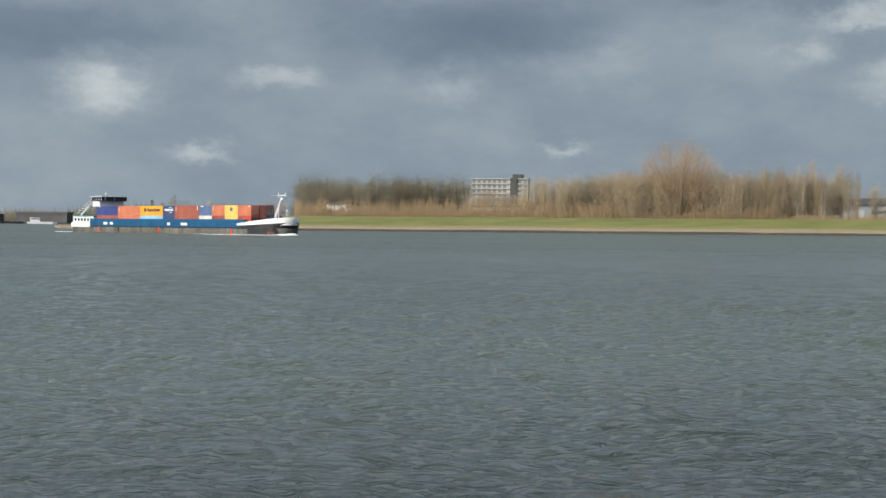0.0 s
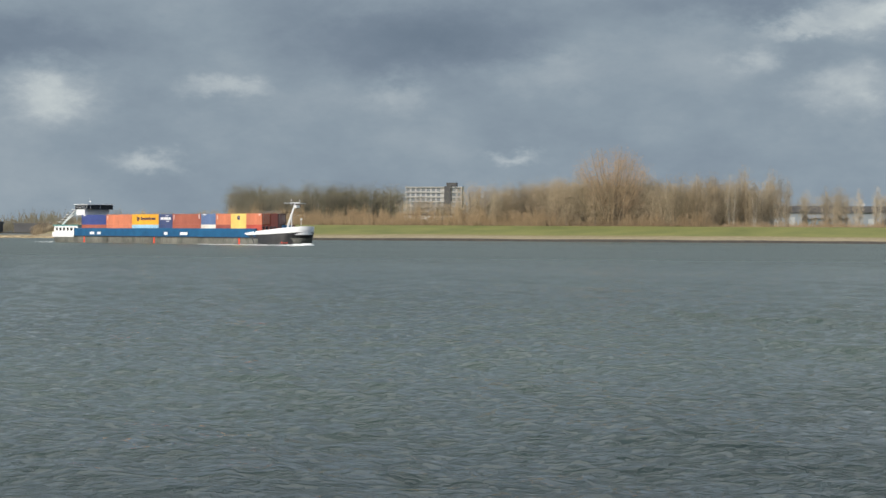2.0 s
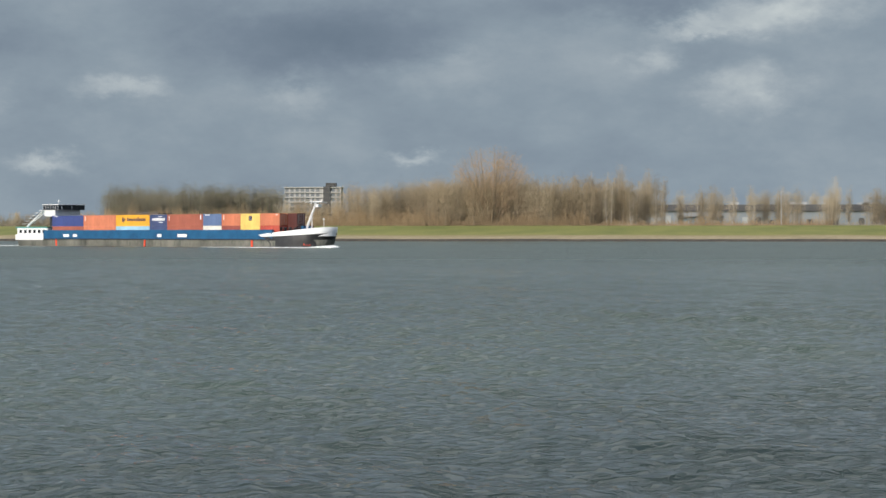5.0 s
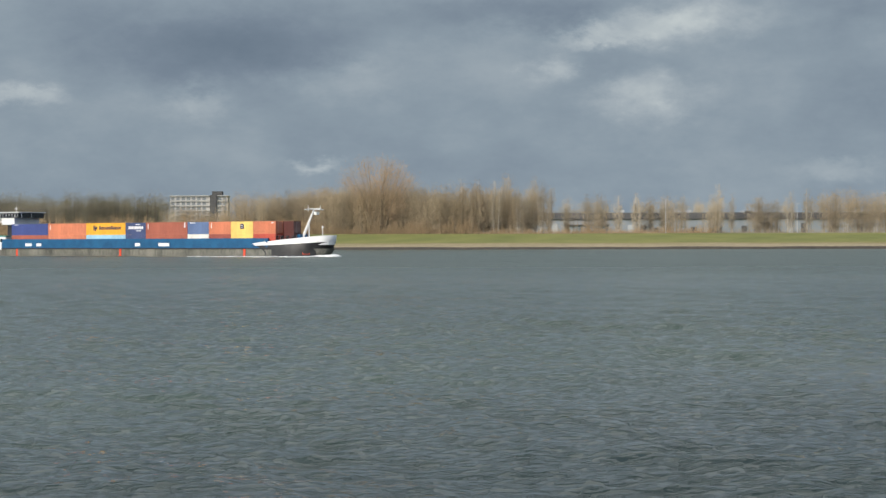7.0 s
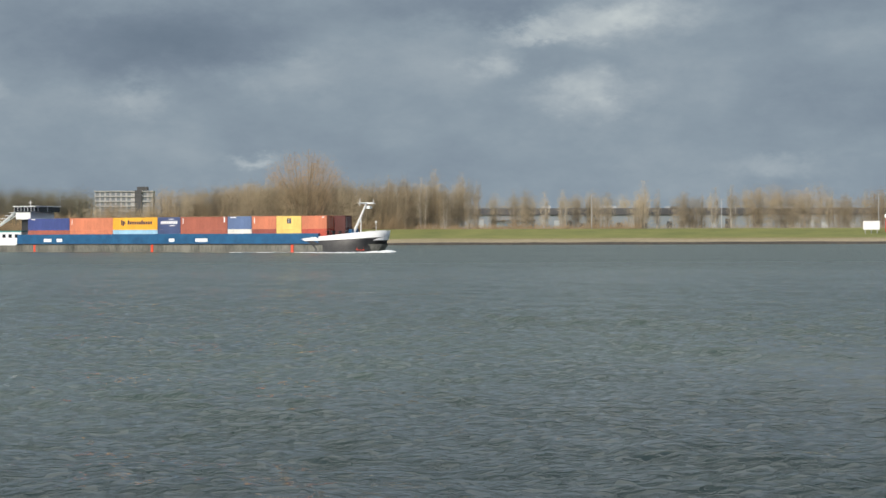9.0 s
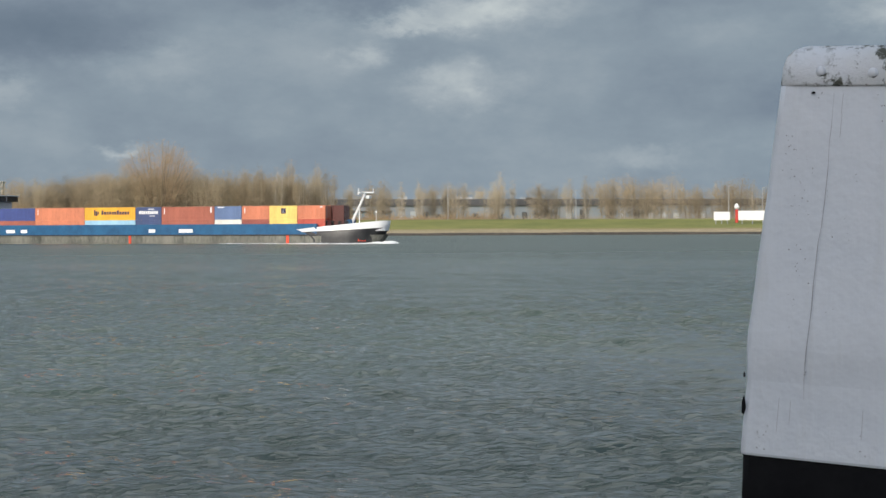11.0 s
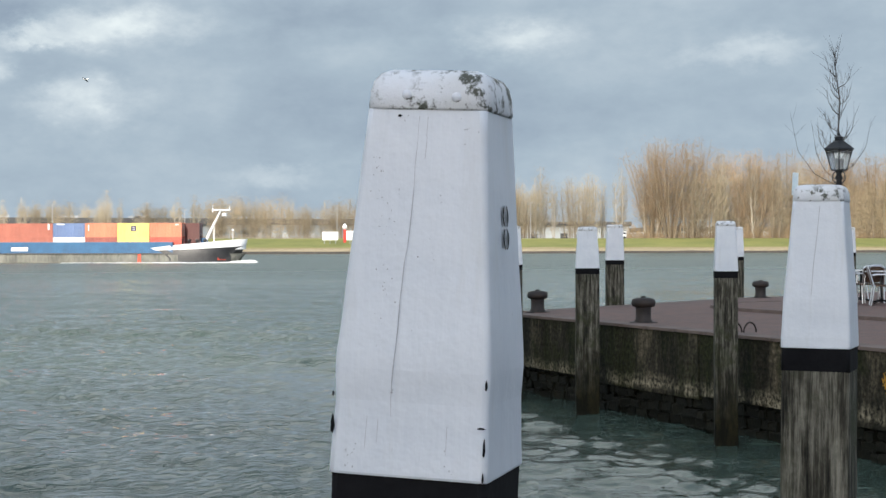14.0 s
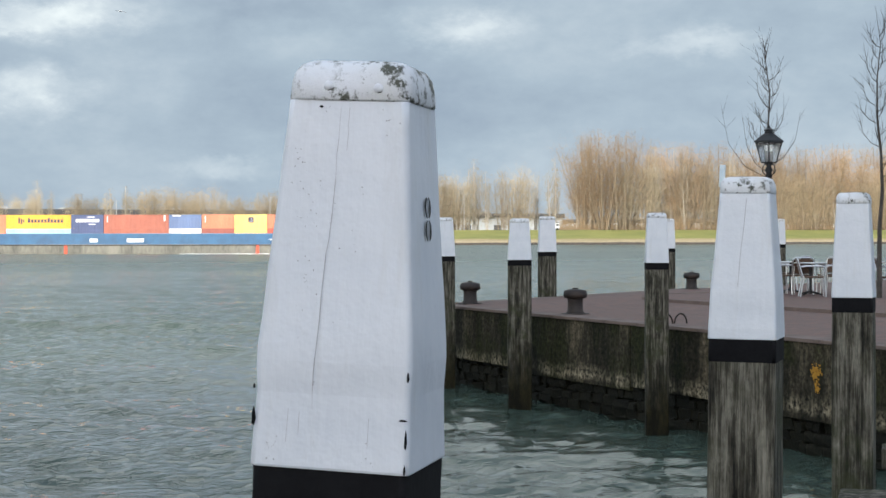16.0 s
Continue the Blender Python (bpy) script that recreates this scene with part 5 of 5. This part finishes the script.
def make_near_piles():
    post, hw, hd, tp, low, cz = make_pile(0.942, 2.96, 3.272, 2.555, 0.284, -35.5, 0.765, number=True, lean=(0, 2.4), cap_h=0.074)
    tagged(post, "white-headed square mooring pile with peeling paint, stencilled number and black band")

    def at(z):
        return -face_depth(hd, tp, low, cz, z) - 0.0035

    bm = B()
    line = [(-0.010, 3.185), (-0.011, 3.13), (-0.013, 3.10), (-0.0125, 3.06), (-0.015, 3.0), (-0.018, 2.955), (-0.022, 2.93), (-0.024, 2.89), (-0.026, 2.86), (-0.0265, 2.82), (-0.029, 2.78), (-0.031, 2.75), (-0.0325, 2.72), (-0.033, 2.69), (-0.032, 2.66)]
    wide = [3, 5, 4, 7, 8, 5, 8, 6, 9, 7, 6, 10, 7, 4]
    for a, b, w in zip(line, line[1:], wide):
        streak(bm, [a, b], w * 0.0001, (at(a[1]), at(b[1])))
    part("crack", bm, M["hairline"], post, "long dark crack in the paint")
    bm = B()
    streak(bm, [(0.006, 3.185), (0.0055, 3.15), (0.0045, 3.11)], 0.0005, (at(3.185), at(3.11)))
    part("crack", bm, M["hairline"], post, "short hairline crack in the paint")
    for x0, z0, x1, z1 in ((-0.075, 2.66, -0.078, 2.60), (-0.055, 2.655, -0.056, 2.615), (0.07, 2.65, 0.069, 2.60)):
        bm = B()
        streak(bm, [(x0, z0), (x1, z1)], 0.0004, (at(z0), at(z1)))
        part("crack", bm, M["hairline"], post, "short hairline crack in the paint")
    rnd = random.Random(2)
    bm = B()
    for x, z, n, s in ((-0.055, 3.02, 12, .018), (-0.04, 2.98, 10, .02), (-0.06, 2.9, 6, .015), (0.02, 2.94, 4, .012), (-0.1, 2.585, 12, .008), (-0.085, 3.1, 10, .012), (-0.075, 3.06, 8, .014), (0.03, 3.05, 3, .01), (0.0, 2.83, 3, .02), (-0.05, 2.85, 6, .012), (0.075, 2.575, 7, .007), (0.078, 3.16, 6, .008), (-0.033, 2.705, 4, .003), (-0.033, 3.188, 7, .004)):
        for _ in range(n):
            px, pz, r = x + rnd.gauss(0, s), z + rnd.gauss(0, s * 1.4), rnd.uniform(.0003, .0016)
            y = at(pz) - 0.0005
            bm.faces.new([bm.verts.new((px + r * math.cos(a) * rnd.uniform(.6, 1.2), y, pz + r * math.sin(a) * rnd.uniform(.6, 1.3))) for a in (0, 1.1, 2.3, 3.4, 4.6, 5.5)])
    part("bare_patch", bm, M["speck"], post, "grey specks where paint has worn off")["kind"] = "stuff"
    bm = B()
    for x, z0, z1, w in ((-hw * 0.965, 2.625, 2.66, .004), (-hw * 0.972, 2.69, 2.70, .002), (hw * 0.965, 2.556, 2.575, .002), (hw * 0.968, 2.60, 2.635, .0025), (hw * .93, 2.648, 2.652, .008), (hw * .968, 2.715, 2.735, .0025), (-0.045, 3.184, 3.189, .004)):
        bm.faces.new([bm.verts.new((x + a * w, at(z0) - 0.001, z0 + (z1 - z0) * b)) for a, b in ((-1, 0.1), (0.2, 0), (1, 0.35), (0.4, 0.8), (-0.3, 1), (-1, 0.6))])
    part("bare_patch", bm, M["tar"], post, "dark flakes along the worn edges")["kind"] = "stuff"
    # stencilled figure eight: two rings, each cut open above and below
    for z0 in (2.976, 3.017):
        for sgn in (-1, 1):
            bm = B()
            outer, inner = [], []
            for k in range(13):
                a = radians(-78 + k * 156 / 12)
                outer.append((0.0245 * math.cos(a) * sgn, 0.0195 * math.sin(a)))
                inner.append((0.0095 * math.cos(a) * sgn, 0.0175 * math.sin(a)))
            fx = lambda z: hw * (1.0 + (tp - 1.0) * ((z - 2.74) / (cz - 2.74))) + 0.003
            vo = [bm.verts.new((fx(z0 + v), 0.002 + u * 0.85 + sgn * 0.003, z0 + v)) for u, v in outer]
            vi = [bm.verts.new((fx(z0 + v), 0.002 + u * 0.85 + sgn * 0.003, z0 + v)) for u, v in inner]
            for k in range(12):
                bm.faces.new((vo[k], vo[k + 1], vi[k + 1], vi[k]))
            bmesh.ops.recalc_face_normals(bm, faces=bm.faces[:])
            part("stencil_figure", bm, M["digit"], post, "black stencilled figure eight")
    for k, (x, z) in enumerate(((-0.035, 3.235), (0.055, 3.232))):
        bm = B()
        lathe(bm, [(0.009, 0), (0.009, 0.003), (0.006, 0.007), (0.002, 0.008)], 12)
        ob = part("bolt", bm, M["cap"], post)
        ob.matrix_basis = pose(x, -hd * tp * 1.0, z - 0.012, 90, 0, 0)

    second, hw2, hd2, tp2, low2, cz2 = make_pile(4.14, 6.46, 3.225, 2.51, 0.298, -41, 0.74, lean=(0, 0.6))
    bm = B()
    for a, b in zip(*(lambda p: (p, p[1:]))([(0.01, 3.13), (0.0, 3.0), (-0.012, 2.88), (-0.02, 2.74)])):
        streak(bm, [a, b], 0.0009, (-face_depth(hd2, tp2, low2, cz2, a[1]) - .003, -face_depth(hd2, tp2, low2, cz2, b[1]) - .003))
    part("crack", bm, M["speck"], second, "dark crack in the paint")
    stake = thing("marker_stake", pose(4.13, 6.49, 3.18, 0, 3, -41), "short pale blue painted stake fixed to a pile top", "stake")
    bm = B()
    hexa(bm, (-0.012, -0.012, 0), (0.012, 0.01, 0.1), 0.003)
    part("stick", bm, M["blue_stake"], stake)
    make_pile(7.02, 9.55, 3.26, 2.55, 0.272, -41, 0.80)
    # timber landing beside the piles
    for x, y, top in ((3.87, 5.27, 1.985), (5.2, 6.76, 1.93)):
        root = thing("landing_stage", pose(x, y, 0, 0, 0, -38), "weathered timber landing beam on posts beside the piles", "landing stage", "landing beams")
        for x0, y0, z0, x1, y1, z1 in ((0.0, 0.0, top - 0.1, 1.6, 0.24, top), (0.08, 0.02, top - 0.24, 1.5, 0.2, top - 0.11)):
            bm = B()
            hexa(bm, (x0, y0, z0), (x1, y1, z1), 0.012)
            part("beam", bm, M["pile"], root)
        for px in (0.25, 1.3):
            bm = B()
            hexa(bm, (px, 0.03, -2.2), (px + 0.18, 0.2, top - 0.245), 0.012)
            part("post", bm, M["pile"], root)


make_near_piles()


# ---- things on the quay ----
def make_bollard(x, y, s=1.0, z=DECK):
    root = thing("bollard", pose(x, y, z) @ Matrix.Scale(s, 4), "squat rusty cast-iron bollard with a mushroom head on the quay edge", "bollard", "quay bollards")
    bm = B()
    lathe(bm, [(0.17, 0.0), (0.17, 0.03), (0.142, 0.06), (0.138, 0.24), (0.15, 0.28)], 20)
    part("stem", bm, M["iron"], root)
    bm = B()
    lathe(bm, [(0.15, 0.28), (0.205, 0.295), (0.22, 0.35), (0.205, 0.42), (0.12, 0.445), (0.03, 0.45)], 22)
    part("head", bm, M["iron"], root)
    bm = B()
    hexa(bm, (-0.05, -0.015, 0.445), (0.05, 0.015, 0.475), 0.008)
    part("lug", bm, M["iron"], root)
    bm = B()
    lathe(bm, [(0.26, -0.01), (0.26, 0.012), (0.24, 0.016)], 20)
    part("base_plate", bm, M["iron"], root)


for x, y in ((14.3, 32.55), (14.1, 27.35), (23.75, 39.35)):
    make_bollard(x, y)


def make_ring(x, y):
    root = thing("mooring_ring", pose(x, y, DECK, 0, 0, 15), "two bent iron hoops of a ladder on the quay edge", "hoop")
    for k in (0.0, 0.32):
        bm = B()
        pts = [(k + 0.14 * math.cos(a), 0, 0.16 * math.sin(a)) for a in (math.pi * j / 10 for j in range(11))]
        tube(bm, pts, 0.014, 7)
        part("hoop", bm, M["iron"], root)


make_ring(13.75, 23.5)


def make_lichen():
    rnd = random.Random(6)
    root = thing("lichen_patch", pose(WALL_X - 0.024, 19.1, 1.05), "orange lichen growing on the quay wall", "lichen")
    bm = B()
    for k in range(230):
        y, z = (rnd.gauss(0, 0.05), rnd.gauss(0.1, 0.05)) if k < 160 else (rnd.gauss(-0.03, 0.025), rnd.gauss(-0.11, 0.04))
        r = rnd.uniform(0.004, 0.020)
        fan = [bm.verts.new((rnd.uniform(-.008, 0), y + r * math.cos(a) * rnd.uniform(.4, 1.4), z + r * math.sin(a) * rnd.uniform(.4, 1.6))) for a in (0, 1, 2, 3, 4, 5.2)]
        bm.faces.new(fan[::-1])
    part("growth", bm, M["lichen"], root)["kind"] = "stuff"


make_lichen()


def make_lamp(x, y):
    root = thing("street_lamp", pose(x, y, DECK, 0, 0, 12), "black cast-iron lamp post with an old four-sided lantern", "street lamp")
    bm = B()
    lathe(bm, [(0.17, 0), (0.17, 0.35), (0.12, 0.42), (0.075, 0.8), (0.062, 0.9), (0.07, 0.95), (0.05, 1.0), (0.04, 2.72)], 14)
    part("post", bm, M["black_iron"], root)
    bm = B()
    lathe(bm, [(0.04, 2.60), (0.075, 2.66), (0.05, 2.72), (0.09, 2.78), (0.045, 2.86), (0.10, 2.93)], 14)
    for a in range(4):
        c, s = math.cos(a * math.pi / 2 + .785), math.sin(a * math.pi / 2 + .785)
        tube(bm, [(c * .05, s * .05, 2.66), (c * .13, s * .13, 2.74), (c * .12, s * .12, 2.86), (c * .06, s * .06, 2.93)], 0.012, 6)
    part("collar", bm, M["black_iron"], root, "scrolled iron collar")
    z0, z1, r0, r1 = 2.94, 3.36, 0.15, 0.27
    bm = B()
    for k in range(4):
        a, b = math.pi / 2 * k + .785, math.pi / 2 * (k + 1) + .785
        p = [Vector((r * math.cos(t), r * math.sin(t), z)) for r, z, t in ((r0, z0, a), (r1, z1, a), (r0, z0, b), (r1, z1, b))]
        rod(bm, p[0], p[1], 0.014, 0.014, 6)
        rod(bm, p[0], p[2], 0.014, 0.014, 6)
        rod(bm, p[1], p[3], 0.016, 0.016, 6)
    lantern = part("lantern_frame", bm, M["black_iron"], root)
    for k in range(4):
        a, b = math.pi / 2 * k + .785, math.pi / 2 * (k + 1) + .785
        bm = B()
        bm.faces.new([bm.verts.new((r * .97 * math.cos(t), r * .97 * math.sin(t), z)) for r, z, t in ((r0, z0, a), (r0, z0, b), (r1, z1, b), (r1, z1, a))])
        part("pane", bm, GLASS, lantern, "clouded glass pane")
    bm = B()
    lathe(bm, [(0.31, 3.36), (0.30, 3.39), (0.12, 3.53), (0.085, 3.55), (0.085, 3.60), (0.11, 3.62), (0.03, 3.66), (0.02, 3.72)], 4)
    for f in bm.faces:
        f.smooth = False
    bmesh.ops.rotate(bm, verts=bm.verts[:], matrix=Matrix.Rotation(radians(45), 3, "Z"))
    part("hood", bm, M["black_iron"], root)
    bm = B()
    lathe(bm, [(0.03, 2.96), (0.05, 3.02), (0.05, 3.15), (0.02, 3.2)], 10)
    part("bulb", bm, M["ship_white"], root)


def glass_material():
    m, nt, bs = tree_of("clouded_glass")
    n = noise_tex(nt, coords(nt), 6.0)
    nt.links.new(ramp(nt, n, [(0.3, (.75, .78, .78)), (0.7, (.9, .9, .88))]), bs.inputs["Base Color"])
    bs.inputs["Roughness"].default_value, bs.inputs["Transmission Weight"].default_value = 0.25, 0.85
    return m


GLASS = glass_material()
make_lamp(19.96, 29.96)


def make_young_tree(x, y, height, seed):
    rnd = random.Random(seed)
    root = thing("young_tree", pose(x, y, DECK), "young leafless street tree with thin upswept branches", "tree", "young street trees")
    bm = B()
    pts = [Vector((rnd.uniform(-.05, .05) * k * 0.4, rnd.uniform(-.05, .05) * k * 0.4, height * k / 8)) for k in range(9)]
    for k in range(8):
        rod(bm, pts[k], pts[k + 1], 0.065 * (1 - k / 8.4) ** 1.2, 0.065 * (1 - (k + 1) / 8.4) ** 1.2, 8, False)
    part("trunk", bm, M["young_bark"], root)
    for k in range(26):
        f = 0.40 + 0.52 * k / 26
        i = min(7, int(f * 8))
        p = pts[i].lerp(pts[i + 1], f * 8 - i)
        a = rnd.uniform(0, math.tau)
        reach = (0.95 if f < 0.5 else 0.5) * (1.25 - f) * rnd.uniform(.8, 1.3)
        out = Vector((math.cos(a), math.sin(a), 0))
        bm = B()
        q1 = p + out * reach * 0.55 + Vector((0, 0, reach * 0.3))
        q2 = p + out * reach * 0.95 + Vector((0, 0, reach * 0.85))
        q3 = p + out * reach * 1.12 + Vector((0, 0, reach * 1.7))
        for u, v, r0, r1 in ((p, q1, .010, .007), (q1, q2, .007, .005), (q2, q3, .005, .002)):
            rod(bm, u, v, r0, r1, 5, False)
        for _ in range(11):
            s = rnd.choice((p.lerp(q1, rnd.uniform(.4, 1)), q1.lerp(q2, rnd.random()), q2.lerp(q3, rnd.random())))
            d = (out * rnd.uniform(-.2, .8) + Vector((rnd.uniform(-.5, .5), rnd.uniform(-.5, .5), rnd.uniform(.5, 1)))).normalized()
            rod(bm, s, s + d * rnd.uniform(.15, .5), .003, .0012, 4, False)
        part("branch", bm, M["young_bark"], root)


make_young_tree(22.15, 33.35, 6.25, 41)
make_young_tree(23.05, 30.35, 6.4, 42)


def make_chair():
    root = thing("terrace_chair", pose(0, 0, 0), "aluminium terrace chair with brown woven seat and back", "chair", "terrace chairs")
    for x in (-0.25, 0.25):
        for y0, y1 in ((-0.24, -0.27), (0.2, 0.28)):
            bm = B()
            rod(bm, (x, y1, 0), (x, y0, 0.45), 0.016, 0.016, 8)
            part("leg", bm, M["alu"], root)
        bm = B()
        tube(bm, [(x, -0.25, 0.44), (x, -0.27, 0.64), (x * 1.04, -0.2, 0.68), (x * 1.04, 0.14, 0.68), (x * 0.96, 0.24, 0.66)], 0.016)
        part("armrest", bm, M["alu"], root)
    bm = B()
    hexa(bm, (-0.25, -0.25, 0.42), (0.25, 0.22, 0.455), 0.012)
    part("seat", bm, M["wicker"], root)
    bm = B()
    hexa(bm, (-0.23, -0.012, 0.0), (0.23, 0.012, 0.34), 0.01)
    back = part("backrest", bm, M["wicker"], root)
    back.matrix_basis = pose(0, 0.23, 0.48, -14)
    bm = B()
    tube(bm, [(-0.24, 0.22, 0.42), (-0.24, 0.33, 0.8), (-0.18, 0.345, 0.855), (0.18, 0.345, 0.855), (0.24, 0.33, 0.8), (0.24, 0.22, 0.42)], 0.016)
    part("back_frame", bm, M["alu"], root)
    return root


def make_table(x, y):
    root = thing("terrace_table", pose(x, y, DECK + 0.06), "round aluminium terrace table on a dark central foot", "table", "terrace tables")
    bm = B()
    lathe(bm, [(0.36, 0.72), (0.375, 0.725), (0.375, 0.745), (0.36, 0.75)], 26)
    part("tabletop", bm, M["alu"], root)
    bm = B()
    rod(bm, (0, 0, 0.03), (0, 0, 0.72), 0.03, 0.03, 10)
    part("column", bm, M["black_iron"], root)
    for k in range(4):
        a = k * math.pi / 2 + .4
        bm = B()
        rod(bm, (0, 0, 0.1), (0.3 * math.cos(a), 0.3 * math.sin(a), 0.02), 0.022, 0.018, 6)
        part("foot", bm, M["black_iron"], root)


chair = make_chair()
SEATS = [(20.95, 31.05, 75), (21.4, 30.95, 160), (20.75, 29.55, 60), (21.6, 29.95, -110), (21.1, 31.9, 20), (22.4, 31.2, -60), (22.0, 28.6, 45), (23.4, 31.5, -100), (22.6, 32.9, 200)]
SEATS = [(x * 1.07, y * 1.07, turn) for x, y, turn in SEATS]
chair.matrix_basis = pose(SEATS[0][0], SEATS[0][1], DECK + 0.06, 0, 0, SEATS[0][2])
for x, y, turn in SEATS[1:]:
    copy_thing(chair, pose(x, y, DECK + 0.06, 0, 0, turn))
for x, y in ((22.7, 32.4), (23.25, 34.0), (24.5, 32.7)):
    make_table(x, y)


# ---- gulls ----
def make_gull():
    root = thing("gull", pose(0, 0, 0), "gull in flight with grey wings over the river", "bird", "gulls")
    bm = B()
    for a, b, ra, rb in ((-.22, -.12, .02, .055), (-.12, .08, .055, .06), (.08, .18, .06, .035), (.18, .24, .035, .03), (.24, .29, .025, .006)):
        rod(bm, (a, 0, 0), (b, 0, 0), ra, rb, 8)
    part("body", bm, M["gull_white"], root)
    wings = []
    for s in (-1, 1):
        bm = B()
        for z in (0.0, 0.012):
            bm.faces.new([bm.verts.new((x, y * s, z)) for x, y in ((.1, 0), (.16, .25), (.1, .62), (-.02, .68), (-.0, .3), (-.08, 0))])
        w = part("wing", bm, M["gull_grey"], root)
        w.matrix_basis = pose(0, 0, 0.03, 25 * s)
        wings.append(w)
    return root, wings


gull, wings = make_gull()
gull_b = copy_thing(gull, pose(0, 0, 0))
wings_b = [c for c in gull_b.children if c.name.startswith("wing")]


# ---- what moves ----
BARGE_PATH = [(0, -150.7, 431.0, -40.38), (1, -138.3, 419.6, -39.88), (2, -126.2, 409.0, -39.29), (3, -114.2, 399.5, -38.59), (4, -102.4, 390.8, -37.77),
              (5, -90.8, 383.7, -36.77), (6, -79.1, 377.3, -35.63), (7, -67.3, 371.7, -34.40), (8, -54.9, 365.0, -33.51), (9, -42.0, 357.7, -32.68),
              (10, -28.8, 351.0, -31.75), (11, -15.2, 345.1, -30.70), (12, -1.1, 338.6, -29.64), (13, 13.5, 332.8, -28.46), (14, 28.7, 327.6, -27.19),
              (15, 44.6, 322.9, -25.81), (16, 61.3, 318.8, -24.32)]
GULL_PATH = [(0, 10, 148, 95, -20), (12.5, 34, 148, 70, -20), (13.6, 28, 148, 26, 120), (14.0, 22.4, 148.3, 17.5, 150), (14.2, 20.6, 148.6, 19.4, 165),
             (14.4, 18.2, 149, 19.5, 190), (14.6, 15.2, 149, 19.9, 200), (15.0, 27.2, 147.5, 20.1, 250), (15.4, 34, 147, 27.5, 300), (15.7, 34.5, 147, 27.0, 350), (16, 31.1, 146.7, 22.7, 400)]
GULL_B_PATH = [(0, 30, 256, 150, -10), (13.5, 40, 256, 80, -10), (14.5, 50, 255, 41, 0), (15.0, 59, 253.2, 35.4, 10), (16, 76, 249, 39.6, 25)]


def motions():
    rows = [(t, pose(x, y, 0, 0, 0, turn)) for t, x, y, turn in BARGE_PATH]
    walk(barge, rows)
    walk(bow_wave, rows)
    for ob, place_on in CARGO:
        walk(ob, [(t, m @ place_on) for t, m in rows])
    walk(backdrop, [(t, pose(0, 0, 0, 0, 0, -0.2387 * (t - 7))) for t in (0, 4, 8, 12, 16)])
    walk(water, [(0, pose(0, 0, 0)), (8, pose(5.0, -2.0, 0)), (16, pose(10.0, -4.0, 0))])
    for bird, pair, path in ((gull, wings, GULL_PATH), (gull_b, wings_b, GULL_B_PATH)):
        walk(bird, [(t, pose(x, y, z, 12, 0, turn)) for t, x, y, z, turn in path])
        for s, w in zip((-1, 1), pair):
            walk(w, [(k * 0.5, pose(0, 0, 0.03, (30 if k % 2 else -8) * s)) for k in range(33)])


motions()
